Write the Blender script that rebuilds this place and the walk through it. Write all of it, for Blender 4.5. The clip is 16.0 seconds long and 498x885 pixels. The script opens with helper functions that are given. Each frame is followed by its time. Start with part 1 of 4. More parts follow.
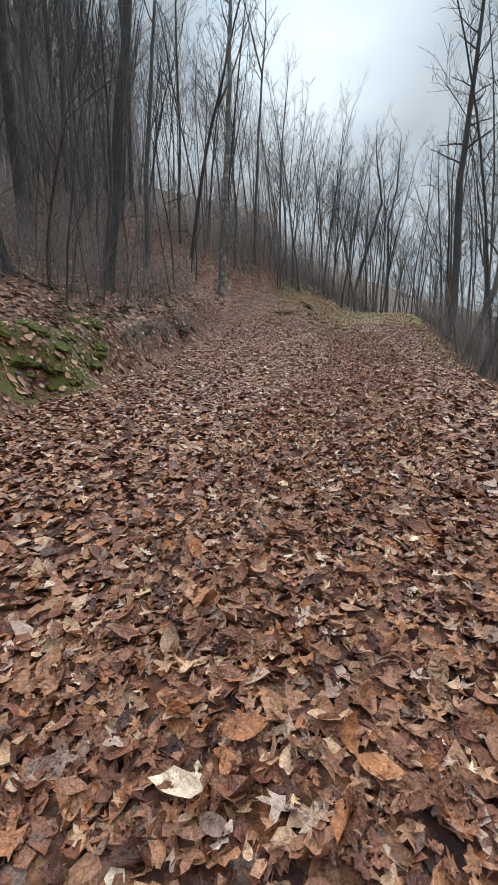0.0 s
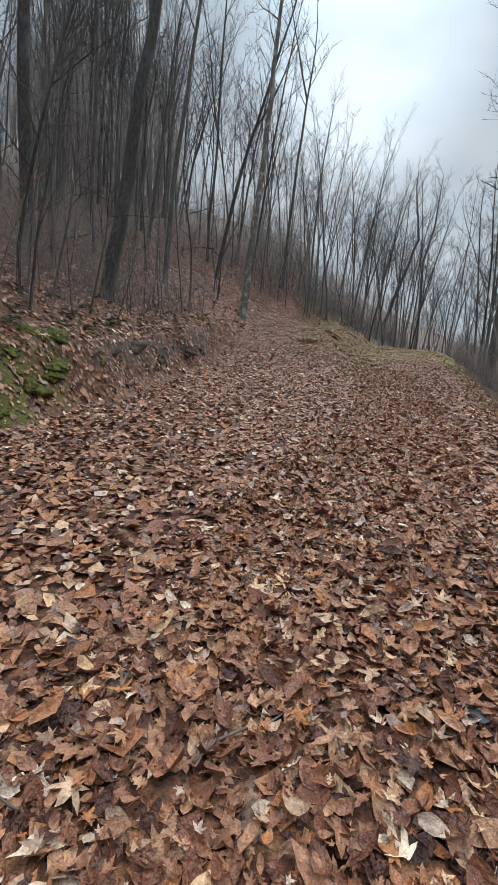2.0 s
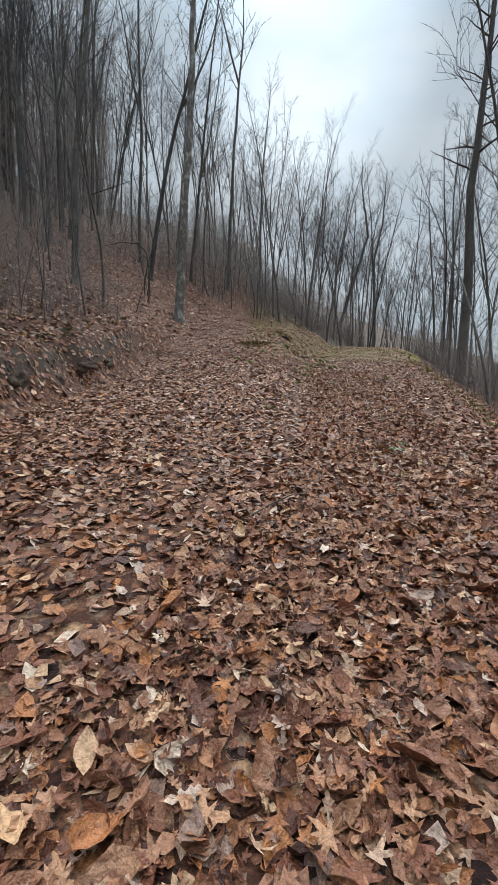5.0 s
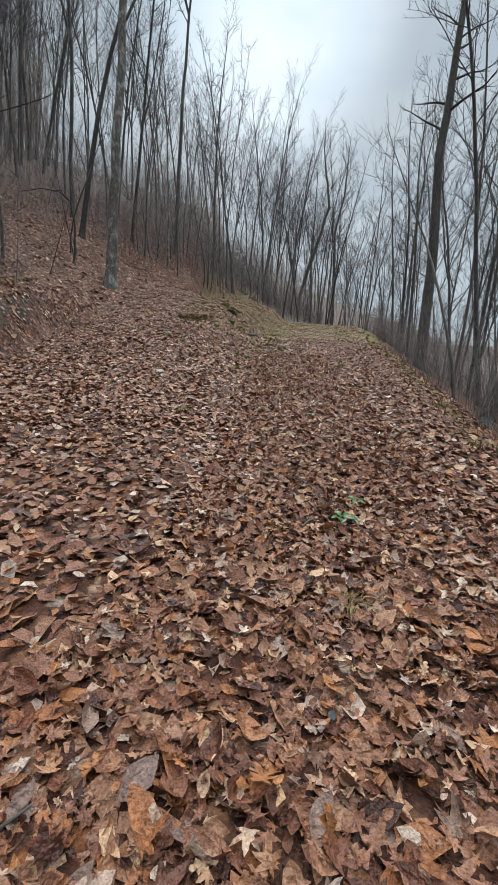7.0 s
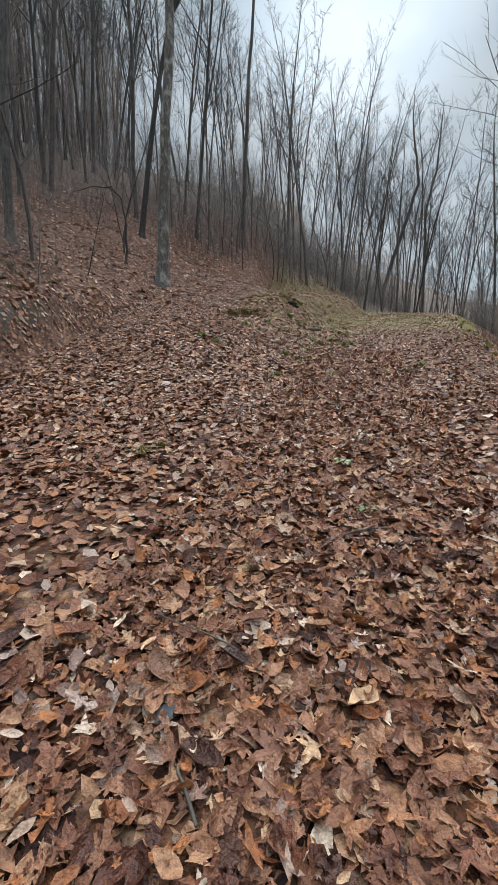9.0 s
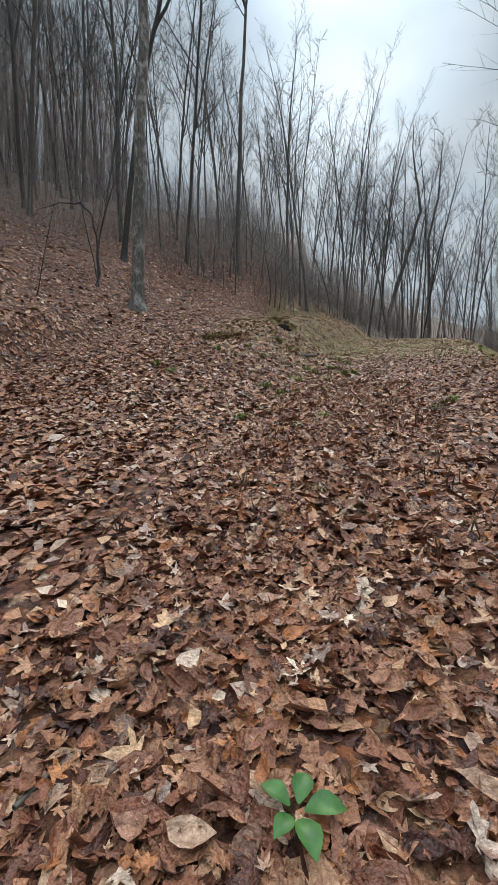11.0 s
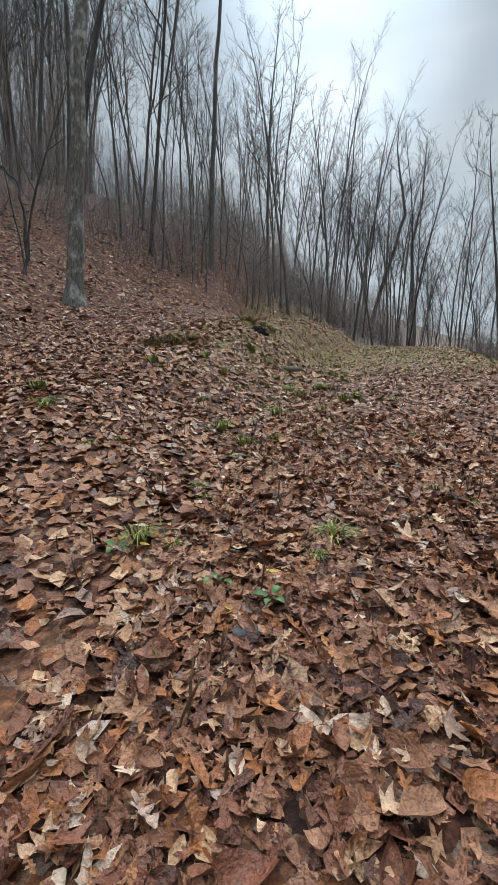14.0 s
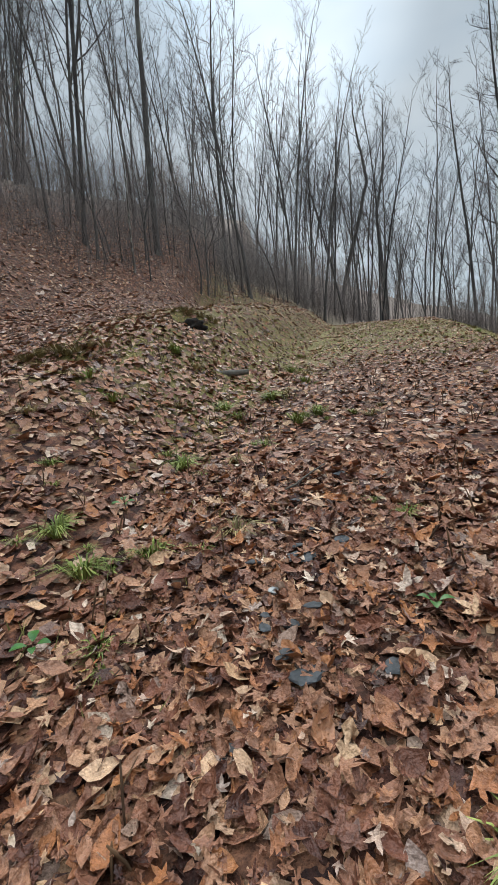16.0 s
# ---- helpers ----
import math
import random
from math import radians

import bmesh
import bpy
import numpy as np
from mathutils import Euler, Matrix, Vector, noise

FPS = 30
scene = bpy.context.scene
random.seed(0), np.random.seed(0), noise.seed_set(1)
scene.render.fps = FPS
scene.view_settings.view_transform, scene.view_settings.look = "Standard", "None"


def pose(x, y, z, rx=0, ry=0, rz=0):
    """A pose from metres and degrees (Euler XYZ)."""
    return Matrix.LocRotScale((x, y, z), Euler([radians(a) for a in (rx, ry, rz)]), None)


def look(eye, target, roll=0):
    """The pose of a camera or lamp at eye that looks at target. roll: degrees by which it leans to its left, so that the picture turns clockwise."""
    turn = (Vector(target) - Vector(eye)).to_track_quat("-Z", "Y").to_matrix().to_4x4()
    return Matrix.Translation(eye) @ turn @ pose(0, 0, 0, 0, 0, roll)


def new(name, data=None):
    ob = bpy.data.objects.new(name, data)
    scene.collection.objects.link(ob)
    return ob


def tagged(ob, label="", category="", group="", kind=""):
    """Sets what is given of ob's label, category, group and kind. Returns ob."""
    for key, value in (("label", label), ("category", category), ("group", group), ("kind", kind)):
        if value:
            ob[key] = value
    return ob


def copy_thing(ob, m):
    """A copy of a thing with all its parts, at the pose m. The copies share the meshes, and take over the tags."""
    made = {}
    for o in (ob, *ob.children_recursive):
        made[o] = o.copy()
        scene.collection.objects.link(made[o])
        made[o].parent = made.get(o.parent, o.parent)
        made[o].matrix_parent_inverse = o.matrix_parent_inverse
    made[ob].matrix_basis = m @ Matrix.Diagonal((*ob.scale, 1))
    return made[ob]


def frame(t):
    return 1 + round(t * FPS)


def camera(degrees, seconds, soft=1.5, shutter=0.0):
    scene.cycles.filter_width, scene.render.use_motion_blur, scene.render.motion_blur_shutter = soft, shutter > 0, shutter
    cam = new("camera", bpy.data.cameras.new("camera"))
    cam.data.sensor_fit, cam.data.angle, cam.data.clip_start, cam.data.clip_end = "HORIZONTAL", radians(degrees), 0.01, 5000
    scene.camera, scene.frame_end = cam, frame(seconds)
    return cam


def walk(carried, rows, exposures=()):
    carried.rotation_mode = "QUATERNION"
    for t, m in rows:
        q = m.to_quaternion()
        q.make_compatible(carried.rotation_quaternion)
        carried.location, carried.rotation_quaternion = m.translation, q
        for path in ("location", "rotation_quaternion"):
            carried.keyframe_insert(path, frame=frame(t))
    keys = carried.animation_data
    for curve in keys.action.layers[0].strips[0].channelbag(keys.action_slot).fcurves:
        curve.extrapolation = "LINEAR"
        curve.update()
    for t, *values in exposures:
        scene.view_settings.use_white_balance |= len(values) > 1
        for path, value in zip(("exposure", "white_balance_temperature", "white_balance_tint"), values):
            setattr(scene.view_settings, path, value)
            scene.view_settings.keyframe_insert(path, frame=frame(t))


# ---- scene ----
cam = camera(59.3, 16.0, soft=1.5)
PATH = [
    (0, (0.176, 0.007, 1.389), (0.054, 1.923, 0.826), -0.2),
    (0.5, (0.175, 0.669, 1.381), (0.012, 2.606, 0.913), 4.0),
    (1, (0.268, 1.355, 1.385), (0.156, 3.294, 0.907), 5.5),
    (1.5, (0.334, 2.033, 1.385), (0.151, 3.958, 0.871), 4.8),
    (2, (0.367, 2.641, 1.428), (0.166, 4.576, 0.962), 4.5),
    (2.5, (0.405, 3.225, 1.447), (0.18, 5.097, 0.78), 3.4),
    (3, (0.46, 3.883, 1.372), (0.183, 5.771, 0.772), 7.4),
    (3.5, (0.628, 4.553, 1.388), (0.494, 6.493, 0.922), 1.7),
    (4, (0.728, 5.221, 1.367), (0.576, 7.116, 0.745), 1.9),
    (4.5, (0.854, 6.005, 1.381), (0.788, 7.923, 0.82), 5.3),
    (4.7, (0.95, 6.321, 1.329), (0.88, 8.274, 0.903), 1.4),
    (6.8, (1.686, 9.066, 1.503), (1.747, 11.006, 1.02), 3.3),
    (7, (1.825, 9.303, 1.442), (1.962, 11.226, 0.908), 3.3),
    (7.5, (2.143, 9.974, 1.474), (2.188, 11.895, 0.92), -0.4),
    (8, (2.453, 10.721, 1.492), (2.479, 12.651, 0.969), 1.4),
    (8.5, (2.724, 11.372, 1.493), (2.622, 13.296, 0.957), 0.1),
    (9, (2.858, 12.019, 1.399), (2.608, 13.922, 0.838), -0.1),
    (9.2, (2.909, 12.292, 1.438), (2.714, 14.202, 0.879), -0.3),
    (11.3, (3.238, 15.481, 1.171), (2.898, 17.419, 0.811), -1.2),
    (11.5, (3.209, 15.748, 1.157), (2.808, 17.685, 0.859), -0.4),
    (12, (3.331, 16.353, 1.221), (3.16, 18.333, 0.995), 1.1),
    (12.5, (3.408, 16.925, 1.292), (3.194, 18.881, 0.934), 0.6),
    (13, (3.344, 17.559, 1.375), (3.134, 19.513, 1.008), 3.7),
    (13.5, (3.265, 18.143, 1.366), (3.061, 20.086, 0.939), -1.7),
    (14, (3.127, 18.729, 1.324), (2.931, 20.674, 0.905), 0.1),
    (14.5, (3.199, 19.381, 1.321), (3.141, 21.329, 0.87), 1.2),
    (15, (3.38, 20.009, 1.404), (3.323, 21.96, 0.969), -3.2),
    (15.5, (3.544, 20.697, 1.474), (3.515, 22.644, 1.02), -1.5),
    (16, (3.731, 21.32, 1.508), (3.599, 23.256, 1.025), -5.3),
]
# the track climbs: everything is planned in the track's own plane (x across, y along, z above it) and tipped up
TILT = Matrix.Rotation(0.11, 4, "X")
walk(cam, [(t, TILT @ look(*p)) for t, *p in PATH])

# ---- light ----
SUN_EL, SUN_AZ = 35.0, 4.0      # degrees: height, and turn to the right of straight ahead
world = bpy.data.worlds.new("overcast")
scene.world = world
world.use_nodes = True
wn, wl = world.node_tree.nodes, world.node_tree.links
wn.clear()
sky = wn.new("ShaderNodeTexSky")
sky.sky_type, sky.sun_disc = "NISHITA", False
sky.sun_elevation, sky.sun_rotation = radians(SUN_EL), radians(SUN_AZ)
wcoord = wn.new("ShaderNodeTexCoord")
wmap = wn.new("ShaderNodeMapping")
wmap.inputs["Scale"].default_value = (1.0, 1.0, 2.2)
cloud = wn.new("ShaderNodeTexNoise")
cloud.inputs["Scale"].default_value, cloud.inputs["Detail"].default_value, cloud.inputs["Roughness"].default_value = 1.7, 4.0, 0.5
cramp = wn.new("ShaderNodeValToRGB")
cramp.color_ramp.elements[0].position, cramp.color_ramp.elements[0].color = 0.38, (4.0, 5.3, 6.5, 1)
cramp.color_ramp.elements[1].position, cramp.color_ramp.elements[1].color = 0.60, (6.1, 7.1, 7.8, 1)
# an overcast sky: brighter overhead, and where the sun stands behind the cloud
wdir = wn.new("ShaderNodeSeparateXYZ")
wl.new(wcoord.outputs["Generated"], wdir.inputs["Vector"])
dome = wn.new("ShaderNodeMapRange")
dome.interpolation_type = "SMOOTHSTEP"
dome.inputs["From Min"].default_value, dome.inputs["From Max"].default_value = 0.58, 1.0
dome.inputs["To Min"].default_value, dome.inputs["To Max"].default_value = 0.79, 6.3
wl.new(wdir.outputs["Z"], dome.inputs["Value"])
toward = wn.new("ShaderNodeVectorMath")
toward.operation = "DOT_PRODUCT"
toward.inputs[1].default_value = (math.sin(radians(SUN_AZ)) * math.cos(radians(SUN_EL)), math.cos(radians(SUN_AZ)) * math.cos(radians(SUN_EL)), math.sin(radians(SUN_EL)))
wl.new(wcoord.outputs["Generated"], toward.inputs[0])
glow = wn.new("ShaderNodeMapRange")
glow.interpolation_type = "SMOOTHSTEP"
glow.inputs["From Min"].default_value, glow.inputs["From Max"].default_value = 0.968, 1.0
glow.inputs["To Min"].default_value, glow.inputs["To Max"].default_value = 1.0, 1.8
wl.new(toward.outputs["Value"], glow.inputs["Value"])
lit = wn.new("ShaderNodeMath")
lit.operation = "MULTIPLY"
wl.new(dome.outputs["Result"], lit.inputs[0])
wl.new(glow.outputs["Result"], lit.inputs[1])
veil = wn.new("ShaderNodeVectorMath")
veil.operation = "SCALE"
wl.new(cramp.outputs["Color"], veil.inputs[0])
wl.new(lit.outputs[0], veil.inputs["Scale"])
wmix = wn.new("ShaderNodeMixRGB")
wmix.inputs["Fac"].default_value = 0.9
background = wn.new("ShaderNodeBackground")
background.inputs["Strength"].default_value = 0.1
wout = wn.new("ShaderNodeOutputWorld")
wl.new(wcoord.outputs["Generated"], wmap.inputs["Vector"])
wl.new(wmap.outputs["Vector"], cloud.inputs["Vector"])
wl.new(cloud.outputs["Fac"], cramp.inputs["Fac"])
wl.new(sky.outputs["Color"], wmix.inputs["Color1"])
wl.new(veil.outputs["Vector"], wmix.inputs["Color2"])
wl.new(wmix.outputs["Color"], background.inputs["Color"])
wl.new(background.outputs["Background"], wout.inputs["Surface"])

sun = new("sun", bpy.data.lights.new("sun", "SUN"))
sun.data.energy, sun.data.angle, sun.data.color = 1.5, radians(16), (1.0, 0.96, 0.9)
sun_from = Vector((math.sin(radians(SUN_AZ)) * math.cos(radians(SUN_EL)), math.cos(radians(SUN_AZ)) * math.cos(radians(SUN_EL)), math.sin(radians(SUN_EL))))
sun.matrix_world = look(sun_from * 100, (0, 0, 0))
scene.view_settings.exposure = 0.06

# ---- materials ----
def node_material(name, rough=0.8):
    m = bpy.data.materials.new(name)
    m.use_nodes = True
    n, l = m.node_tree.nodes, m.node_tree.links
    b = n["Principled BSDF"]
    b.inputs["Roughness"].default_value = rough
    b.inputs["Specular IOR Level"].default_value = 0.25
    return m, n, l, b


def ramp(n, stops, mode="LINEAR"):
    r = n.new("ShaderNodeValToRGB")
    e = r.color_ramp.elements
    r.color_ramp.interpolation = mode
    while len(e) < len(stops):
        e.new(0.5)
    for k, (p, c) in enumerate(stops):
        e[k].position, e[k].color = p, (*c, 1)
    return r


def texture(n, l, scale, stretch=(1, 1, 1), detail=5.0, rough=0.6, coord="Object"):
    c = n.new("ShaderNodeTexCoord")
    mp = n.new("ShaderNodeMapping")
    mp.inputs["Scale"].default_value = stretch
    t = n.new("ShaderNodeTexNoise")
    t.inputs["Scale"].default_value, t.inputs["Detail"].default_value, t.inputs["Roughness"].default_value = scale, detail, rough
    l.new(c.outputs[coord], mp.inputs["Vector"])
    l.new(mp.outputs["Vector"], t.inputs["Vector"])
    return t


def mixed(n, l, fac, a, b, kind="MIX"):
    m = n.new("ShaderNodeMixRGB")
    m.blend_type = kind
    for sock, v in (("Fac", fac), ("Color1", a), ("Color2", b)):
        if isinstance(v, (int, float)):
            m.inputs[sock].default_value = v
        elif isinstance(v, tuple):
            m.inputs[sock].default_value = (*v, 1)
        else:
            l.new(v, m.inputs[sock])
    return m.outputs["Color"]


def bumped(n, l, b, height, strength, distance):
    k = n.new("ShaderNodeBump")
    k.inputs["Strength"].default_value, k.inputs["Distance"].default_value = strength, distance
    l.new(height, k.inputs["Height"])
    l.new(k.outputs["Normal"], b.inputs["Normal"])


def bark_material(name, dark, light, patch, amount, size=1.3):
    m, n, l, b = node_material(name, 0.85)
    grain = texture(n, l, 9.0, (3.0, 3.0, 0.5), 6.0, 0.65)
    blot = texture(n, l, size, (1, 1, 0.6), 5.0, 0.65)
    c1 = ramp(n, [(0.32, dark), (0.68, light)])
    l.new(grain.outputs["Fac"], c1.inputs["Fac"])
    f = ramp(n, [(0.5, (0, 0, 0)), (0.66, (amount,) * 3)])
    l.new(blot.outputs["Fac"], f.inputs["Fac"])
    c2 = mixed(n, l, f.outputs["Color"], c1.outputs["Color"], patch)
    info = n.new("ShaderNodeObjectInfo")
    v = ramp(n, [(0.0, (0.7, 0.7, 0.72)), (1.0, (1.25, 1.2, 1.15))])
    l.new(info.outputs["Random"], v.inputs["Fac"])
    l.new(mixed(n, l, 1.0, c2, v.outputs["Color"], "MULTIPLY"), b.inputs["Base Color"])
    bumped(n, l, b, grain.outputs["Fac"], 0.8, 0.03)
    return m


BARK = bark_material("grey_bark", (0.036, 0.031, 0.028), (0.125, 0.110, 0.100), (0.20, 0.20, 0.17), 0.6)
BARK_DARK = bark_material("dark_bark", (0.028, 0.024, 0.022), (0.10, 0.088, 0.080), (0.12, 0.12, 0.10), 0.6)
BARK_PALE = bark_material("pale_bark", (0.055, 0.047, 0.039), (0.21, 0.185, 0.16), (0.40, 0.38, 0.33), 0.95, 4.0)
TWIG = bark_material("twig_bark", (0.036, 0.030, 0.030), (0.085, 0.072, 0.068), (0.10, 0.085, 0.08), 0.5)
BRUSH = bark_material("brush_stems", (0.105, 0.083, 0.072), (0.255, 0.205, 0.178), (0.22, 0.165, 0.13), 0.6)

LEAF_TONES = [(0.0, (0.039, 0.013, 0.008)), (0.10, (0.100, 0.035, 0.020)), (0.20, (0.197, 0.081, 0.045)), (0.32, (0.165, 0.058, 0.032)),
              (0.44, (0.314, 0.152, 0.087)), (0.54, (0.200, 0.083, 0.049)), (0.64, (0.393, 0.213, 0.122)), (0.74, (0.271, 0.099, 0.041)), (0.80, (0.368, 0.147, 0.054)),
              (0.86, (0.192, 0.119, 0.099)), (0.92, (0.545, 0.334, 0.191)), (0.97, (0.345, 0.244, 0.205)), (1.0, (0.650, 0.495, 0.373))]


def leaf_material(name, island):
    m, n, l, b = node_material(name, 0.46)
    b.inputs["Specular IOR Level"].default_value = 0.36
    c = ramp(n, LEAF_TONES)
    if island:
        g = n.new("ShaderNodeNewGeometry")
        l.new(g.outputs["Random Per Island"], c.inputs["Fac"])
    else:
        g = n.new("ShaderNodeObjectInfo")
        l.new(g.outputs["Random"], c.inputs["Fac"])
    scale = 1.0 if island else 0.1
    blotch = texture(n, l, 34.0 * scale, detail=3.0)
    speck = texture(n, l, 150.0 * scale, detail=3.0)
    r = ramp(n, [(0.28, (0.66, 0.59, 0.55)), (0.46, (1.08, 1.04, 1.0)), (0.70, (1.45, 1.42, 1.38))])
    l.new(blotch.outputs["Fac"], r.inputs["Fac"])
    r2 = ramp(n, [(0.35, (0.82, 0.79, 0.76)), (0.65, (1.10, 1.09, 1.08))])
    l.new(speck.outputs["Fac"], r2.inputs["Fac"])
    tone = mixed(n, l, 1.0, r.outputs["Color"], r2.outputs["Color"], "MULTIPLY")
    l.new(mixed(n, l, 1.0, c.outputs["Color"], tone, "MULTIPLY"), b.inputs["Base Color"])
    crumple = texture(n, l, 62.0 * scale, detail=2.5, rough=0.55)
    bumped(n, l, b, crumple.outputs["Fac"], 1.0, 0.016)
    return m


LEAF = leaf_material("fallen_leaf", False)
LITTER = leaf_material("leaf_litter", True)


def ground_material():
    m, n, l, b = node_material("leaf_strewn_earth", 0.8)
    co = n.new("ShaderNodeTexCoord")
    cells = []
    for scale, off in ((13.0, 0.0), (9.0, 3.7)):
        wob = texture(n, l, scale * 1.7, detail=2.0)
        add = n.new("ShaderNodeVectorMath")
        add.operation = "MULTIPLY_ADD"
        add.inputs[1].default_value = (0.07, 0.07, 0.07)
        l.new(wob.outputs["Color"], add.inputs[0])
        l.new(co.outputs["Object"], add.inputs[2])
        v = n.new("ShaderNodeTexVoronoi")
        v.inputs["Scale"].default_value = scale
        l.new(add.outputs["Vector"], v.inputs["Vector"])
        sep = n.new("ShaderNodeSeparateColor")
        l.new(v.outputs["Color"], sep.inputs["Color"])
        cells.append((v, sep))
    c = ramp(n, LEAF_TONES)
    l.new(cells[0][1].outputs["Red"], c.inputs["Fac"])
    # cells darken outward: the shade in gaps between leaves, put into the colour
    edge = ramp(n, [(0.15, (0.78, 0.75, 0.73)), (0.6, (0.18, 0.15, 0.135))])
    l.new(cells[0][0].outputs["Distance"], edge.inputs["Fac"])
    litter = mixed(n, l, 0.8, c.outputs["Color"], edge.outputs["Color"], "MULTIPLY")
    crumb = texture(n, l, 45.0, detail=6.0, rough=0.75)
    grit = ramp(n, [(0.32, (0.35, 0.32, 0.30)), (0.66, (1.5, 1.45, 1.4))])
    l.new(crumb.outputs["Fac"], grit.inputs["Fac"])
    litter = mixed(n, l, 1.0, litter, grit.outputs["Color"], "MULTIPLY")
    # short grass and moss, where the mask painted on the sheet says so
    at = n.new("ShaderNodeAttribute")
    at.attribute_name = "cover"
    sepc = n.new("ShaderNodeSeparateColor")
    l.new(at.outputs["Color"], sepc.inputs["Color"])
    fine = texture(n, l, 30.0, detail=5.0, rough=0.7)
    grass = ramp(n, [(0.3, (0.045, 0.038, 0.010)), (0.5, (0.15, 0.118, 0.030)), (0.72, (0.33, 0.235, 0.07))])
    l.new(fine.outputs["Fac"], grass.inputs["Fac"])
    moss = ramp(n, [(0.3, (0.014, 0.015, 0.004)), (0.7, (0.14, 0.13, 0.014))])
    l.new(fine.outputs["Fac"], moss.inputs["Fac"])
    soil = ramp(n, [(0.3, (0.022, 0.016, 0.012)), (0.7, (0.10, 0.07, 0.048))])
    l.new(fine.outputs["Fac"], soil.inputs["Fac"])
    patch = texture(n, l, 5.0, detail=4.0)

    def cover(channel, bias):
        s = n.new("ShaderNodeMath")
        s.operation = "ADD"
        l.new(sepc.outputs[channel], s.inputs[0])
        l.new(patch.outputs["Fac"], s.inputs[1])
        r = ramp(n, [(bias, (0, 0, 0)), (min(bias + 0.14, 1.0), (1, 1, 1))])
        h = n.new("ShaderNodeMath")
        h.operation = "MULTIPLY"
        h.inputs[1].default_value = 0.66
        l.new(s.outputs[0], h.inputs[0])
        l.new(h.outputs[0], r.inputs["Fac"])
        return r.outputs["Color"]

    col = mixed(n, l, cover("Green", 0.55), litter, grass.outputs["Color"])
    col = mixed(n, l, cover("Blue", 0.55), col, soil.outputs["Color"])
    col = mixed(n, l, cover("Red", 0.55), col, moss.outputs["Color"])
    scrub = texture(n, l, 2.2, detail=8.0, rough=0.75)
    floor_col = ramp(n, [(0.32, (0.090, 0.064, 0.050)), (0.68, (0.26, 0.190, 0.150))])
    l.new(scrub.outputs["Fac"], floor_col.inputs["Fac"])
    col = mixed(n, l, at.outputs["Alpha"], col, floor_col.outputs["Color"])
    broad = texture(n, l, 0.5, detail=3.0)
    tone = ramp(n, [(0.3, (0.8, 0.78, 0.76)), (0.7, (1.12, 1.1, 1.1))])
    l.new(broad.outputs["Fac"], tone.inputs["Fac"])
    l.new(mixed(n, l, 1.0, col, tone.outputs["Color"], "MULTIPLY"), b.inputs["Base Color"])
    hgt = mixed(n, l, 0.5, cells[1][1].outputs["Green"], fine.outputs["Fac"])
    bumped(n, l, b, hgt, 0.9, 0.035)
    return m


GROUND = ground_material()


def plain(name, stops, scale, rough=0.8, bump=0.01, island=False):
    m, n, l, b = node_material(name, rough)
    t = texture(n, l, scale)
    c = ramp(n, stops)
    l.new(t.outputs["Fac"], c.inputs["Fac"])
    out = c.outputs["Color"]
    if island:
        g = n.new("ShaderNodeNewGeometry")
        v = ramp(n, [(0.0, (0.6, 0.6, 0.6)), (1.0, (1.35, 1.3, 1.15))])
        l.new(g.outputs["Random Per Island"], v.inputs["Fac"])
        out = mixed(n, l, 1.0, out, v.outputs["Color"], "MULTIPLY")
    l.new(out, b.inputs["Base Color"])
    bumped(n, l, b, t.outputs["Fac"], 0.6, bump)
    return m


GRASS = plain("green_grass", [(0.3, (0.12, 0.155, 0.036)), (0.7, (0.29, 0.32, 0.085))], 4.0, 0.6, 0.002, True)
STRAW = plain("dry_grass", [(0.3, (0.14, 0.11, 0.045)), (0.7, (0.34, 0.26, 0.12))], 4.0, 0.7, 0.002, True)
OLIVE = plain("olive_grass", [(0.3, (0.12, 0.11, 0.030)), (0.7, (0.30, 0.25, 0.085))], 1.5, 0.7, 0.002, True)
HERB = plain("green_herb_leaf", [(0.3, (0.02, 0.07, 0.015)), (0.7, (0.06, 0.15, 0.03))], 20.0, 0.45, 0.002, True)
FERN = plain("dark_fern", [(0.3, (0.02, 0.045, 0.018)), (0.7, (0.055, 0.10, 0.04))], 20.0, 0.55, 0.002, True)
MOSS = plain("bright_moss", [(0.32, (0.014, 0.015, 0.003)), (0.5, (0.055, 0.056, 0.008)), (0.70, (0.135, 0.125, 0.018))], 22.0, 0.95, 0.03)
STALK = plain("dead_stalk", [(0.3, (0.055, 0.030, 0.018)), (0.7, (0.14, 0.075, 0.04))], 8.0, 0.85, 0.002, True)
STONE = plain("grey_shale", [(0.3, (0.030, 0.030, 0.031)), (0.7, (0.105, 0.103, 0.102))], 18.0, 0.75, 0.01)
PALE_STONE = plain("pale_stone", [(0.3, (0.25, 0.24, 0.22)), (0.7, (0.5, 0.48, 0.45))], 22.0, 0.7, 0.01)
LOGWOOD = plain("weathered_log", [(0.3, (0.05, 0.040, 0.032)), (0.7, (0.16, 0.135, 0.105))], 9.0, 0.85, 0.01)
# earth blackened to carry the shade inside the knoll's hollows
SHADE_SOIL = plain("hollow_shade_soil", [(0.3, (0.008, 0.006, 0.005)), (0.7, (0.030, 0.021, 0.015))], 16.0, 0.95, 0.02)
BANK_SOIL = plain("bank_soil", [(0.3, (0.032, 0.022, 0.016)), (0.7, (0.115, 0.078, 0.054))], 16.0, 0.95, 0.03)
YELLOW = plain("yellow_leaf", [(0.35, (0.16, 0.10, 0.02)), (0.5, (0.55, 0.36, 0.04))], 60.0, 0.5, 0.002)

# ---- the ground ----
rng = np.random.default_rng(7)


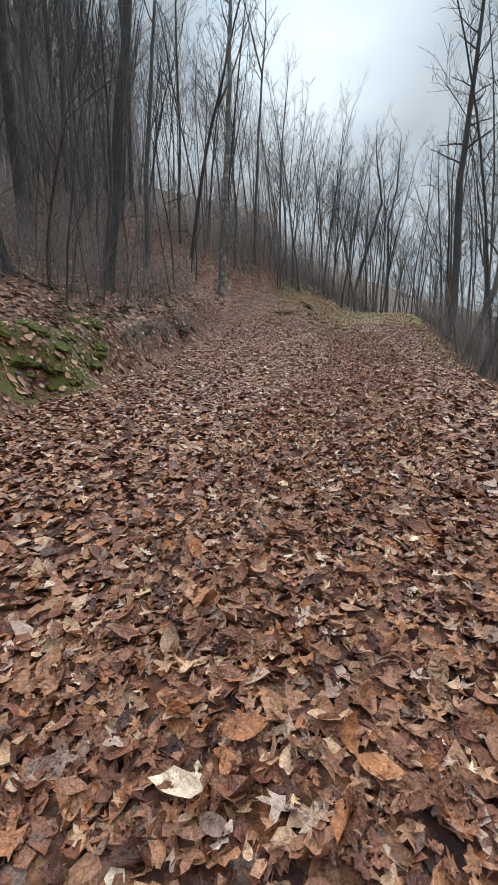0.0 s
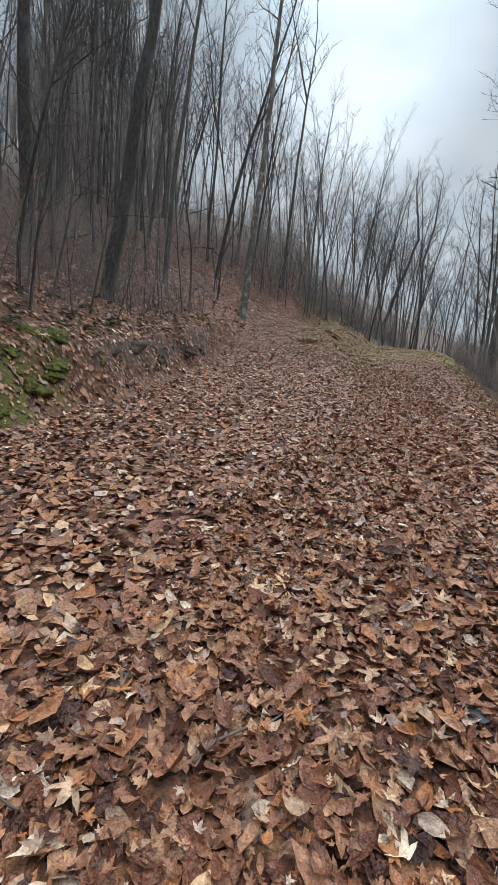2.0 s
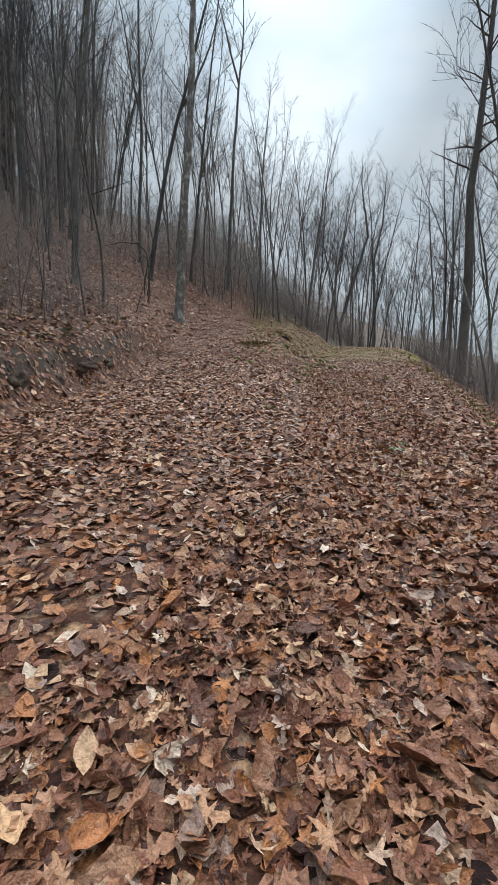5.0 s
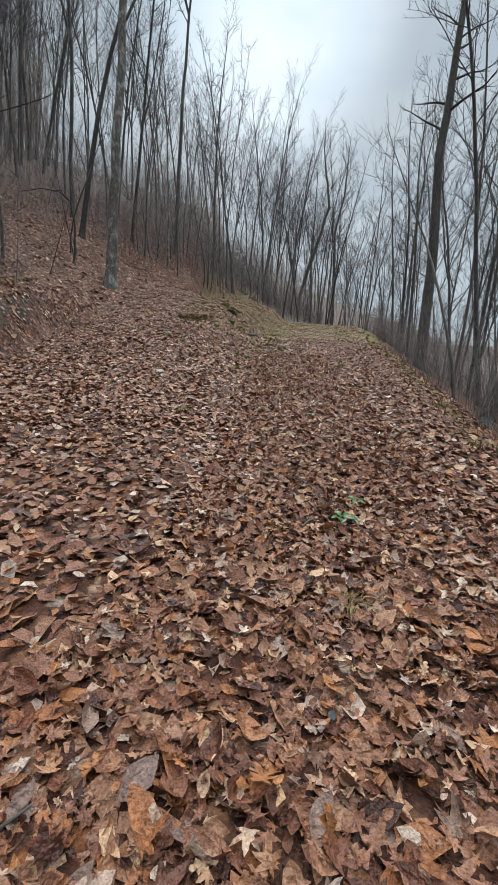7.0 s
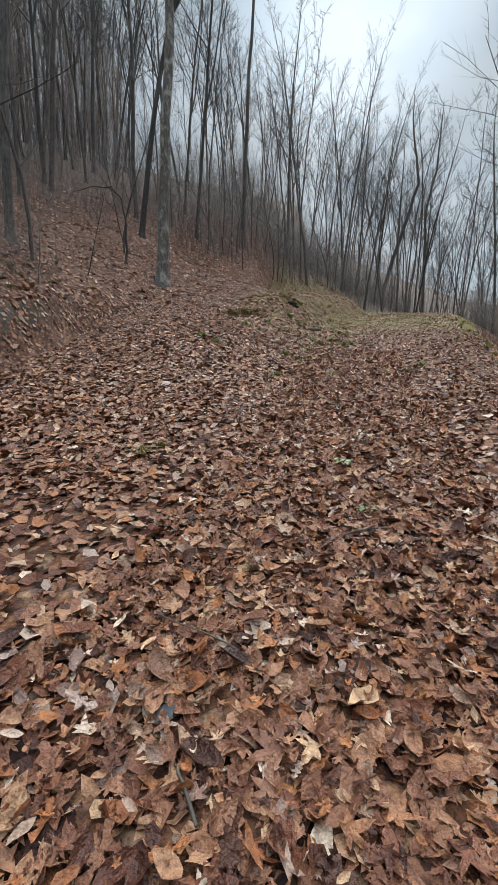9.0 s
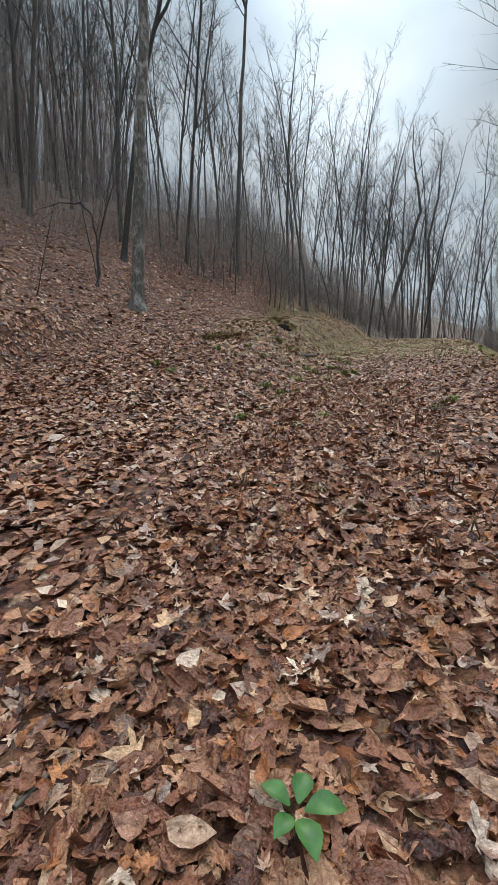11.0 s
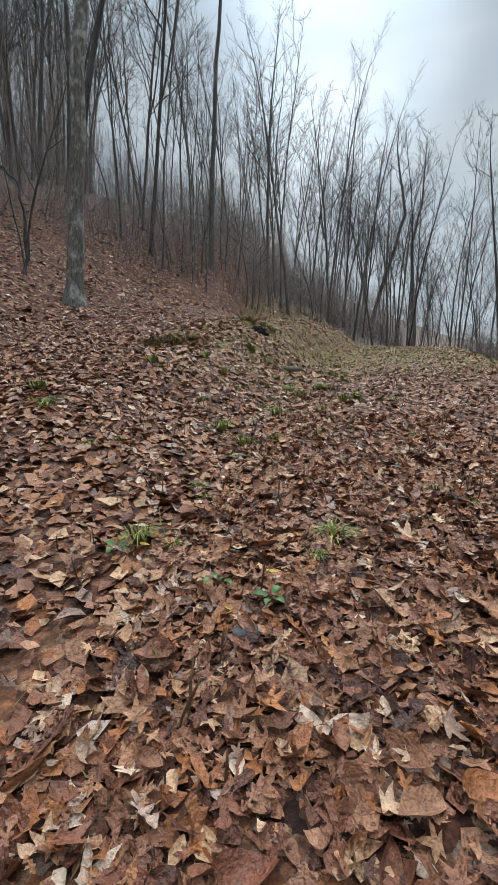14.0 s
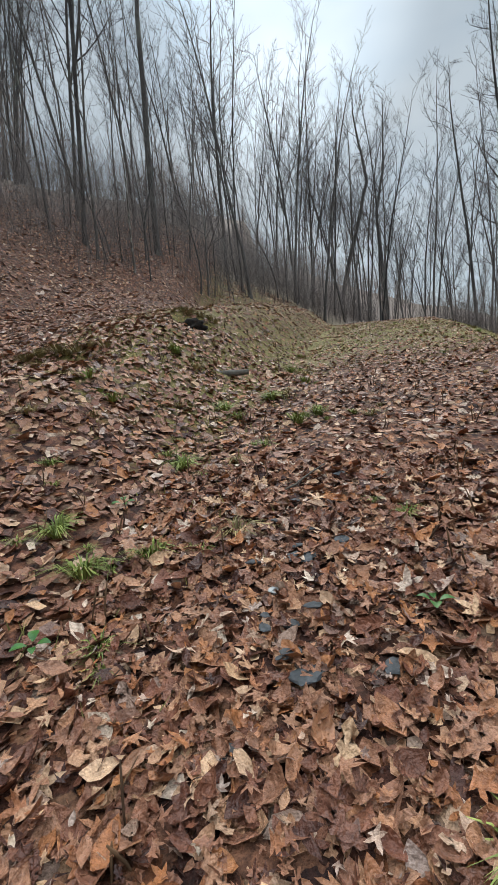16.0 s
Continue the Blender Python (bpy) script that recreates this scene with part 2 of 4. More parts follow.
def lattice(ix, iy, seed):
    h = np.sin(ix * 127.1 + iy * 311.7 + seed * 74.7) * 43758.5453
    return h - np.floor(h)


def vnoise(x, y, seed=0):
    x, y = np.asarray(x, float), np.asarray(y, float)
    ix, iy = np.floor(x), np.floor(y)
    fx, fy = x - ix, y - iy
    fx, fy = fx * fx * (3 - 2 * fx), fy * fy * (3 - 2 * fy)
    a, b = lattice(ix, iy, seed), lattice(ix + 1, iy, seed)
    c, d = lattice(ix, iy + 1, seed), lattice(ix + 1, iy + 1, seed)
    return (a + (b - a) * fx) * (1 - fy) + (c + (d - c) * fx) * fy - 0.5


def softplus(v, w):
    return w * np.logaddexp(0, np.asarray(v, float) / w)


def step(a, b, v):
    u = np.clip((np.asarray(v, float) - a) / (b - a), 0, 1)
    return u * u * (3 - 2 * u)


def right_edge(y):
    return 3.0 + 0.165 * np.clip(y, -20, 60) + 0.09 * softplus(np.clip(y, -20, 60) - 16, 2.0) + 0.25 * vnoise(y * 0.3, 0 * y, 5)


def knoll_toe(y):
    return 2.2 + 0.2 * (np.clip(y, 18, 50) - 22) + 0.2 * vnoise(y * 0.5, 0 * y, 9)


def hill_toe(y):
    return -3.45 + 0.9 * step(23, 32, y) + 0.55 * softplus(y - 39, 3.0) + 0.35 * vnoise(y * 0.45, 0 * y, 3) + 0.28 * vnoise(y * 1.7, 0 * y, 8) * (1 - step(20, 26, y))


def rise(x, y):
    """Height of the ground above the track's plane."""
    x, y = np.asarray(x, float), np.asarray(y, float)
    road = 0.046 * softplus(y - 17, 1.5) - 0.13 * softplus(y - 56, 3.0) + 0.09 * softplus(y - 84, 5.0)
    left = 1 - step(knoll_toe(y) - 2.1, knoll_toe(y) + 0.2, x)
    ramp_up = 0.125 * softplus(y - 19.5, 1.5) - 0.05 * softplus(y - 36, 3.0) - 0.10 * step(-1.5, 1.0, x) * softplus(y - 31.5, 1.0)
    z = road + left * ramp_up
    d = hill_toe(y) - x
    near = 1 - step(23, 31, y)
    z = z + 0.5 * softplus(d - 0.3, 0.4) - 0.17 * softplus(d - 10, 4.0) - 0.30 * softplus(d - 75, 12.0)
    z = z + near * 1.0 * step(-0.15, 0.75, d)
    over = x - right_edge(y)
    z = z - (0.5 * softplus(over, 0.35) - 0.25 * softplus(over - 12, 3.0) - 0.25 * softplus(over - 130, 10.0)) * (1 - 0.6 * step(70, 130, y))
    rough = 0.4 + 0.9 * step(0, 2, d) + 0.5 * step(0, 2, over) + 0.8 * left * step(21, 26, y)
    z = z + rough * (0.16 * vnoise(x * 0.7, y * 0.7, 1) + 0.08 * vnoise(x * 1.9, y * 1.9, 2) + 0.03 * vnoise(x * 5, y * 5, 4))
    # the two hollows under the sod of the knoll
    for hx, hy, w, h in HOLLOWS:
        q = np.exp(-(((x - hx) / w) ** 2 + ((y - hy) / h) ** 2))
        z = z - 0.55 * q
    return z


HOLLOWS = [(2.05, 30.75, 0.30, 0.35), (0.60, 27.2, 0.42, 0.28)]


def spot(x, y, up=0.0):
    """The place on the ground at (x, y) of the plan."""
    return TILT @ Vector((x, y, float(rise(x, y)) + up))


def spaced(lo, hi, d, far_lo, far_hi, grow=1.13):
    mid = list(np.arange(lo, hi, d))
    s, v, right = d, mid[-1], []
    while v < far_hi:
        s *= grow
        v += s
        right.append(v)
    s, v, before = d, mid[0], []
    while v > far_lo:
        s *= grow
        v -= s
        before.append(v)
    return np.array(before[::-1] + mid + right)


def mesh_of(name, verts, faces_flat, counts, material, smooth=True):
    me = bpy.data.meshes.new(name)
    verts = np.asarray(verts, np.float32)
    me.vertices.add(len(verts))
    me.vertices.foreach_set("co", verts.ravel())
    me.loops.add(len(faces_flat))
    me.loops.foreach_set("vertex_index", np.asarray(faces_flat, np.int32))
    me.polygons.add(len(counts))
    starts = np.concatenate(([0], np.cumsum(counts)[:-1])).astype(np.int32)
    me.polygons.foreach_set("loop_start", starts)
    me.update(calc_edges=True)
    me.validate()
    if smooth:
        me.polygons.foreach_set("use_smooth", np.ones(len(me.polygons), bool))
    me.materials.append(material)
    return me


def tipped(p):
    r = np.array(TILT.to_3x3())
    return np.asarray(p) @ r.T


gx = spaced(-7.0, 10.5, 0.14, -330, 330)
gy = spaced(-3.0, 37.0, 0.16, -260, 480)
GX, GY = np.meshgrid(gx, gy)
GZ = rise(GX, GY)
gv = tipped(np.stack([GX.ravel(), GY.ravel(), GZ.ravel()], 1))
nx, ny = len(gx), len(gy)
q = (np.arange(ny - 1)[:, None] * nx + np.arange(nx - 1)[None, :]).ravel()
gf = np.stack([q, q + 1, q + nx + 1, q + nx], 1).ravel()
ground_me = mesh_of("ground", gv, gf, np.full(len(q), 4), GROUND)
dd, oo = hill_toe(GY) - GX, GX - right_edge(GY)
moss_m = np.exp(-((dd - 0.3) / 0.5) ** 2) * (1 - step(8, 12, GY)) * np.clip(0.55 + 1.2 * vnoise(GX * 2.3, GY * 1.7, 6), 0, 1) + np.exp(-((dd - 1.4) / 0.8) ** 2) * 0.22
knoll_m = (1 - step(knoll_toe(GY) - 0.4, knoll_toe(GY) + 0.5, GX)) * step(-1.2, 0.6, GX) * step(22, 28, GY)
crest_m = step(26, 37, GY) * step(-1.0, 1.0, GX - knoll_toe(GY)) * (1 - step(-0.5, 0.8, oo))
edge_m = np.exp(-((oo - 0.5) / 0.55) ** 2) * step(9, 16, GY)
grass_m = np.clip(0.48 * knoll_m + 0.60 * crest_m + 0.48 * edge_m + 0.20 * step(18, 26, GY) * np.exp(-((GX - knoll_toe(GY) - 0.4) / 0.8) ** 2), 0, 1)
soil_m = np.exp(-((dd - 0.45) / 0.3) ** 2) * step(9, 12, GY) * (1 - step(22, 26, GY)) * 0.55 + step(0.5, 2.5, oo) * 0.10
for hx, hy, w, h in HOLLOWS:
    soil_m = soil_m + 0.9 * np.exp(-(((GX - hx) / w) ** 2 + ((GY - hy) / h) ** 2))
far_m = np.clip(0.85 * step(7, 26, dd) + step(52, 75, GY) + step(8, 30, oo), 0, 1)
cov = ground_me.color_attributes.new("cover", "FLOAT_COLOR", "POINT")
cov.data.foreach_set("color", np.stack([moss_m, grass_m, np.clip(soil_m, 0, 1), far_m], 2).astype(np.float32).ravel())
ground = new("ground", ground_me)
tagged(ground, "leaf-covered forest ground with a climbing track", "ground", kind="structure")


# ---- making things ----
class Tubes:
    """Tapered round stems gathered into one mesh."""

    def __init__(self):
        self.v, self.f, self.n = [], [], 0

    def add(self, pts, radii, sides):
        pts = [Vector(p) for p in pts]
        ang = [2 * math.pi * k / sides for k in range(sides)]
        for i, p in enumerate(pts):
            d = (pts[min(i + 1, len(pts) - 1)] - pts[max(i - 1, 0)]).normalized()
            u = d.cross(Vector((0.31, 0.95, 0.05))).normalized()
            w = d.cross(u)
            for a in ang:
                self.v.append(p + (u * math.cos(a) + w * math.sin(a)) * radii[i])
            if i:
                b = self.n + (i - 1) * sides
                for k in range(sides):
                    j = (k + 1) % sides
                    self.f.append((b + k, b + j, b + sides + j, b + sides + k))
        b = self.n + (len(pts) - 1) * sides
        self.f.append(tuple(b + k for k in range(sides)))
        self.n += len(pts) * sides

    def spike(self, base, tip, radius):
        """A thin twig that runs out to a point."""
        d = (tip - base).normalized()
        u = d.cross(Vector((0.31, 0.95, 0.05))).normalized() * radius
        w = d.cross(u)
        self.v += [base + u, base - u * 0.5 + w * 0.87, base - u * 0.5 - w * 0.87, tip]
        n = self.n
        self.f += [(n, n + 1, n + 3), (n + 1, n + 2, n + 3), (n + 2, n, n + 3)]
        self.n += 4

    def mesh(self, name, material):
        me = bpy.data.meshes.new(name)
        me.from_pydata([tuple(p) for p in self.v], [], self.f)
        me.polygons.foreach_set("use_smooth", np.ones(len(me.polygons), bool))
        me.materials.append(material)
        return me


def part(name, me, parent, label=""):
    ob = new(name, me)
    ob.parent = parent
    if label:
        tagged(ob, label)
    return ob


def along(pts, t):
    """Point, direction at the share t of a polyline."""
    k = t * (len(pts) - 1)
    i = min(int(k), len(pts) - 2)
    return pts[i].lerp(pts[i + 1], k - i), (pts[i + 1] - pts[i]).normalized()


def grow(r, base, direction, length, wander, up, n):
    pts, d = [Vector(base)], Vector(direction).normalized()
    for _ in range(n):
        d = (d + Vector((r.gauss(0, wander), r.gauss(0, wander), r.gauss(0, wander) + up))).normalized()
        pts.append(pts[-1] + d * (length / n))
    return pts


def limbs(r, crown, twigs, stem, radius, lo, hi, count, spread, reach, thin, levels):
    """Boughs off a stem that sweep upward, with branches and twigs of their own."""
    for k in range(count):
        t = lo + (hi - lo) * (k + r.random()) / count
        p, d = along(stem, t)
        a = r.uniform(0, 2 * math.pi)
        side = Vector((math.cos(a), math.sin(a), 0))
        ang = radians(r.uniform(*spread))
        way = (d * math.cos(ang) + side * math.sin(ang)).normalized()
        ln = reach * r.uniform(0.55, 1.15) * (1.2 - 0.7 * t)
        if not levels:
            twigs.spike(p, p + (way + Vector((0, 0, 0.25))).normalized() * ln, thin)
            continue
        rad = max(radius * (1 - 0.8 * t) * r.uniform(0.28, 0.5), thin)
        n = (1, 3, 5)[min(levels, 2)]
        b = grow(r, p, way, ln, 0.16, 0.09 if levels > 1 else 0.05, n)
        rr = [rad * (1 - 0.85 * i / n) + thin * 0.25 for i in range(n + 1)]
        (crown if levels > 1 else twigs).add(b, rr, 4 if levels > 1 else 3)
        limbs(r, crown, twigs, b, rad, 0.2, 1.0, max(6, int(ln * (2.1 if levels > 1 else 5.0))), (22, 55), ln * 0.5, thin * 0.75, levels - 1)


def make_tree(seed, height, radius, bole, bark, reach=4.5, count=9, thin=0.012, spine=None, lean=0.02, levels=2, spread=(22, 50), fork=0, twig_mat=None, split=False):
    r = random.Random(seed)
    tree = new("tree")
    trunk, crown, twigs = Tubes(), Tubes(), Tubes()
    if spine:
        pts = [Vector((x, 0.0, z)) for x, z in spine]
        fine = []
        for i in range(len(pts) - 1):
            for k in range(3):
                fine.append(pts[i].lerp(pts[i + 1], k / 3) + Vector((r.gauss(0, 0.03), r.gauss(0, 0.05), 0)) * (i + k > 0))
        pts = fine + [pts[-1]]
    else:
        a = r.uniform(0, 6.28)
        pts = grow(r, (0, 0, 0), (lean * math.cos(a), lean * math.sin(a), 1), height, 0.032, 0.035, 14)
    n = len(pts) - 1
    rr = [radius * ((1 - i / n) ** 0.75 * 0.93 + 0.05) * (1 + 0.5 * math.exp(-i * height / n / 0.5)) for i in range(n + 1)]
    foot = [pts[0] - Vector((0, 0, 0.6))] + [pts[0], pts[0].lerp(pts[1], 0.15), pts[0].lerp(pts[1], 0.4)] + pts[1:]
    fr = [rr[0] * 1.15, rr[0], radius * 1.12, radius * 1.0] + rr[1:]
    trunk.add(foot, fr, 10)
    for k in range(fork):
        p, d = along(pts, bole * r.uniform(0.9, 1.25))
        a = r.uniform(0, 6.28)
        b = grow(r, p, d + Vector((math.cos(a), math.sin(a), 0)) * 0.35, height * (1 - bole) * 0.8, 0.07, 0.12, 8)
        fr2 = radius * 0.55
        trunk.add(b, [fr2 * (1 - 0.9 * i / 8) for i in range(9)], 7)
        limbs(r, crown, twigs, b, fr2, 0.2, 1.0, max(4, count // 2), spread, reach * 0.7, thin, levels - 1)
    part("trunk", trunk.mesh("trunk", bark), tree)
    if split:
        for k in range(count):
            bough = Tubes()
            limbs(r, bough, twigs, pts, radius, bole + (1 - bole) * k / count, bole + (1 - bole) * (k + 1) / count, 1, spread, reach, thin, levels)
            if bough.v:
                part("bough", bough.mesh("bough", bark), tree)
    else:
        limbs(r, crown, twigs, pts, radius, bole, 1.0, count, spread, reach, thin, levels)
    if crown.v:
        tagged(part("limbwork", crown.mesh("limbwork", bark), tree), kind="stuff")
    tagged(part("crown", twigs.mesh("crown", twig_mat or TWIG), tree), kind="stuff")
    return tree


def place(ob, x, y, spin=0.0, lean=(0, 0), size=1.0, sink=0.0):
    return Matrix.Translation(spot(x, y, -sink)) @ Euler((radians(lean[0]), radians(lean[1]), radians(spin))).to_matrix().to_4x4() @ Matrix.Scale(size, 4)


TREE_LABEL = "bare grey-barked forest tree standing in leaf litter"


def hero(*a, **k):
    return make_tree(*a, split=True, **k)


def stand(tree, x, y, label, spin=0.0, lean=(0, 0), size=1.0, group=""):
    tree.matrix_basis = place(tree, x, y, spin, lean, size)
    return tagged(tree, label, "tree", group)


# trees beside the track
stand(hero(11, 25, 0.27, 0.62, BARK_PALE, 4.0, 8, spine=[(0, 0), (0.2, 5), (0.4, 10), (0.5, 15), (0.6, 20), (0.7, 26)]), -3.85, 32.6,
      "tall grey tree with pale scarred bark at the track fork", lean=(0, 0.6))
stand(hero(12, 24, 0.25, 0.45, BARK_DARK, 4.5, 9, fork=1, spine=[(0, 0), (0.3, 4), (0.55, 8), (0.6, 12), (1.0, 18), (1.2, 25)]), -6.3, 17.2,
      "thick dark-barked tree on the leafy bank", lean=(0, 3.5))
stand(hero(13, 25, 0.28, 0.42, BARK_DARK, 3.2, 22, spread=(45, 85), spine=[(0, 0), (0.1, 5), (-0.1, 10), (0.2, 15), (0.4, 20), (0.5, 26)]), 11.7, 31.0,
      "tall dark-barked tree on the edge of the downhill slope", lean=(0, 0))
stand(hero(14, 13, 0.13, 0.3, BARK_DARK, 3.0, 8, spine=[(0, 0), (0.35, 1.2), (0.7, 3), (0.5, 6), (0.3, 9), (0.4, 13)]), 6.6, 14.3,
      "slender crooked dark tree below the track's edge")
stand(hero(15, 14, 0.16, 0.45, BARK, 3.2, 8, spine=[(0, 0), (0.6, 2), (1.4, 5), (2.0, 9), (2.3, 14)]), 7.9, 18.9,
      "slanting grey tree among brush below the track")
stand(hero(16, 34, 0.34, 0.45, BARK, 7.0, 9, thin=0.02, spine=[(0, 0), (-0.3, 11), (-0.8, 19), (0.6, 26), (0.8, 31), (1.0, 37)]), 24.4, 103,
      "far bare tree with a crooked trunk")
stand(hero(17, 30, 0.38, 0.5, BARK_DARK, 6.0, 8, thin=0.02, spine=[(0, 0), (1.5, 6), (3.0, 11), (4.6, 17), (4.0, 21), (3.2, 25), (3.0, 30)]), 15.0, 92,
      "far leaning tree with a sharp bend in its trunk")
stand(hero(18, 27, 0.17, 0.55, BARK, 5.0, 7, thin=0.02, fork=1, spine=[(0, 0), (0.1, 6), (0.3, 12), (0.6, 17), (0.9, 21), (0.6, 27)]), -2.2, 47.5,
      "slim tree forking high above the hillside brush")
stand(hero(19, 9, 0.05, 0.35, BARK_PALE, 2.0, 8, thin=0.008), -2.3, 42.8, "thin pale young tree in the brush")
stand(hero(20, 26, 0.27, 0.4, BARK, 5.0, 9, fork=2), -10.5, 19.5, "broad grey tree on the leafy hillside", lean=(0, 1))
stand(hero(21, 25, 0.24, 0.45, BARK_DARK, 5.0, 9, fork=1), -9.6, 14.5, "broad dark tree on the leafy hillside", lean=(0, 2))
stand(hero(22, 24, 0.16, 0.5, BARK, 4.5, 9), -7.6, 27.5, "grey tree among saplings above the track")
stand(hero(23, 24, 0.17, 0.5, BARK_DARK, 4.5, 9, fork=1), -7.1, 39.2, "dark tree on the hillside above the track fork", lean=(0, 4))
stand(hero(24, 5, 0.055, 0.3, BARK_DARK, 1.2, 6, thin=0.006, levels=1, spine=[(0, 0), (0.05, 1.6), (0.0, 2.7), (-0.5, 3.3), (-1.5, 3.35), (-2.6, 3.1)]), -5.7, 33.0,
      "dark sapling bent over in a hook above the bank")
for k, (x, y, size) in enumerate([(20.5, 55, 1.0), (17.5, 48, 0.8), (22, 62, 1.0), (14.8, 40, 0.7)]):
    stand(hero(40 + k, 25, 0.16, 0.25, BARK_DARK, 4.5, 14, thin=0.014, spread=(35, 75)), x, y, "dark twiggy tree on the slope below the track", spin=70 * k, size=size)
# the wood: a few grown forms, each planted many times
FORMS = [make_tree(30 + k, h, rad, bole, bark, reach, cnt, thin=0.012, fork=fk, lean=0.05, spread=(20, 50))
         for k, (h, rad, bole, bark, reach, cnt, fk) in enumerate([
             (24, 0.13, 0.36, BARK, 6.2, 14, 1), (22, 0.10, 0.34, BARK, 5.4, 15, 0), (25, 0.16, 0.38, BARK_DARK, 6.8, 14, 1),
             (20, 0.075, 0.34, BARK, 4.6, 12, 1), (23, 0.12, 0.30, BARK_DARK, 6.2, 14, 1), (17, 0.06, 0.26, BARK, 4.2, 13, 0)])]
used = [0] * len(FORMS)


def plant(k, x, y, group, label):
    r = random.Random(int(x * 91 + y * 37))
    m = place(None, x, y, r.uniform(0, 360), (r.gauss(0, 2.5), r.gauss(0.3, 2.4)), r.uniform(0.85, 1.15))
    if used[k]:
        ob = copy_thing(FORMS[k], m)
    else:
        FORMS[k].matrix_basis = m
        ob = FORMS[k]
    used[k] += 1
    return tagged(ob, label, "tree", group)


r = random.Random(5)
taken = [(-3.85, 32.6), (-6.3, 17.2), (11.7, 31.0), (-10.5, 19.5), (-9.6, 14.5), (-7.6, 27.5), (-7.1, 39.2)]
HILL_LABEL = "bare grey trunk of a hillside tree among brush"
SLOPE_LABEL = "bare thin tree on the slope below the track"
FAR_LABEL = "tall bare tree on the far wooded spur"
count = 0
while count < 150:
    y = r.uniform(8, 105)
    x = float(hill_toe(y)) - 2.2 - abs(r.gauss(0, 1)) * (12 + 0.12 * y)
    if min((x - a) ** 2 + (y - b) ** 2 for a, b in taken) < 3.2:
        continue
    if 21 < y < 41 and x > -9 or 26 < y < 62 and x > -14 and r.random() < 0.55:
        continue
    taken.append((x, y))
    plant(r.choice((0, 1, 3, 3, 5, 3, 5, 4, 5, 2)), x, y, "trees of the hillside", HILL_LABEL)
    count += 1
count = 0
while count < 70:
    y = r.uniform(26, 85)
    x = 2 - (y - 14) * r.uniform(0.38, 0.80)
    if x > -13:
        continue
    if min((x - a) ** 2 + (y - b) ** 2 for a, b in taken) < 3:
        continue
    taken.append((x, y))
    plant(r.choice((0, 2, 4, 2, 1, 4)), x, y, "trees of the hillside", HILL_LABEL)
    count += 1
count = 0
while count < 60:
    y = r.uniform(24, 95)
    x = float(right_edge(y)) + 2.5 + abs(r.gauss(0, 1)) * 11
    if min((x - a) ** 2 + (y - b) ** 2 for a, b in taken) < 4:
        continue
    taken.append((x, y))
    plant(r.choice((3, 5, 5, 1, 4, 3)), x, y, "trees below the track", SLOPE_LABEL)
    count += 1
count = 0
while count < 26:
    y = r.uniform(62, 120)
    x = r.uniform(0, 8) + 0.33 * (y - 40) * r.uniform(0.3, 1.2)
    if min((x - a) ** 2 + (y - b) ** 2 for a, b in taken) < 5:
        continue
    taken.append((x, y))
    plant(r.choice((0, 1, 3, 4, 1, 5)), x, y, "trees past the crest", FAR_LABEL)
    count += 1


# distant woods on the spur and the upper hill: past counting
def far_woods():
    t = Tubes()
    rr = random.Random(8)
    for _ in range(3300):
        if _ % 3:
            y = rr.uniform(70, 300)
            x = float(hill_toe(min(y, 220))) - rr.uniform(-2 - 70 * float(step(90, 110, y)), 110)
        else:
            y = rr.uniform(24, 95)
            x = 2 - (y - 14) * rr.uniform(0.38, 0.95)
            if x > -15:
                continue
        p = spot(x, y)
        h = rr.uniform(5, 11) + 4 * (_ % 3 == 0)
        w = rr.uniform(0.025, 0.05)
        top = p + Vector((rr.gauss(0, 0.9), rr.gauss(0, 0.9), h))
        t.add([p - Vector((0, 0, 0.5)), p.lerp(top, 0.55) + Vector((rr.gauss(0, 0.3), 0, 0)), top], [w, w * 0.7, w * 0.15], 3)
        for _k in range(12):
            b = p.lerp(top, rr.uniform(0.25, 0.97))
            a = rr.uniform(0, 6.28)
            t.spike(b, b + Vector((math.cos(a), math.sin(a), 1.2)) * rr.uniform(0.8, 2.6), w * 0.42)
    ob = new("far_woods", t.mesh("far_woods", BRUSH))
    tagged(ob, "distant bare woods covering the spur and upper hill", "woods", kind="stuff")


far_woods()


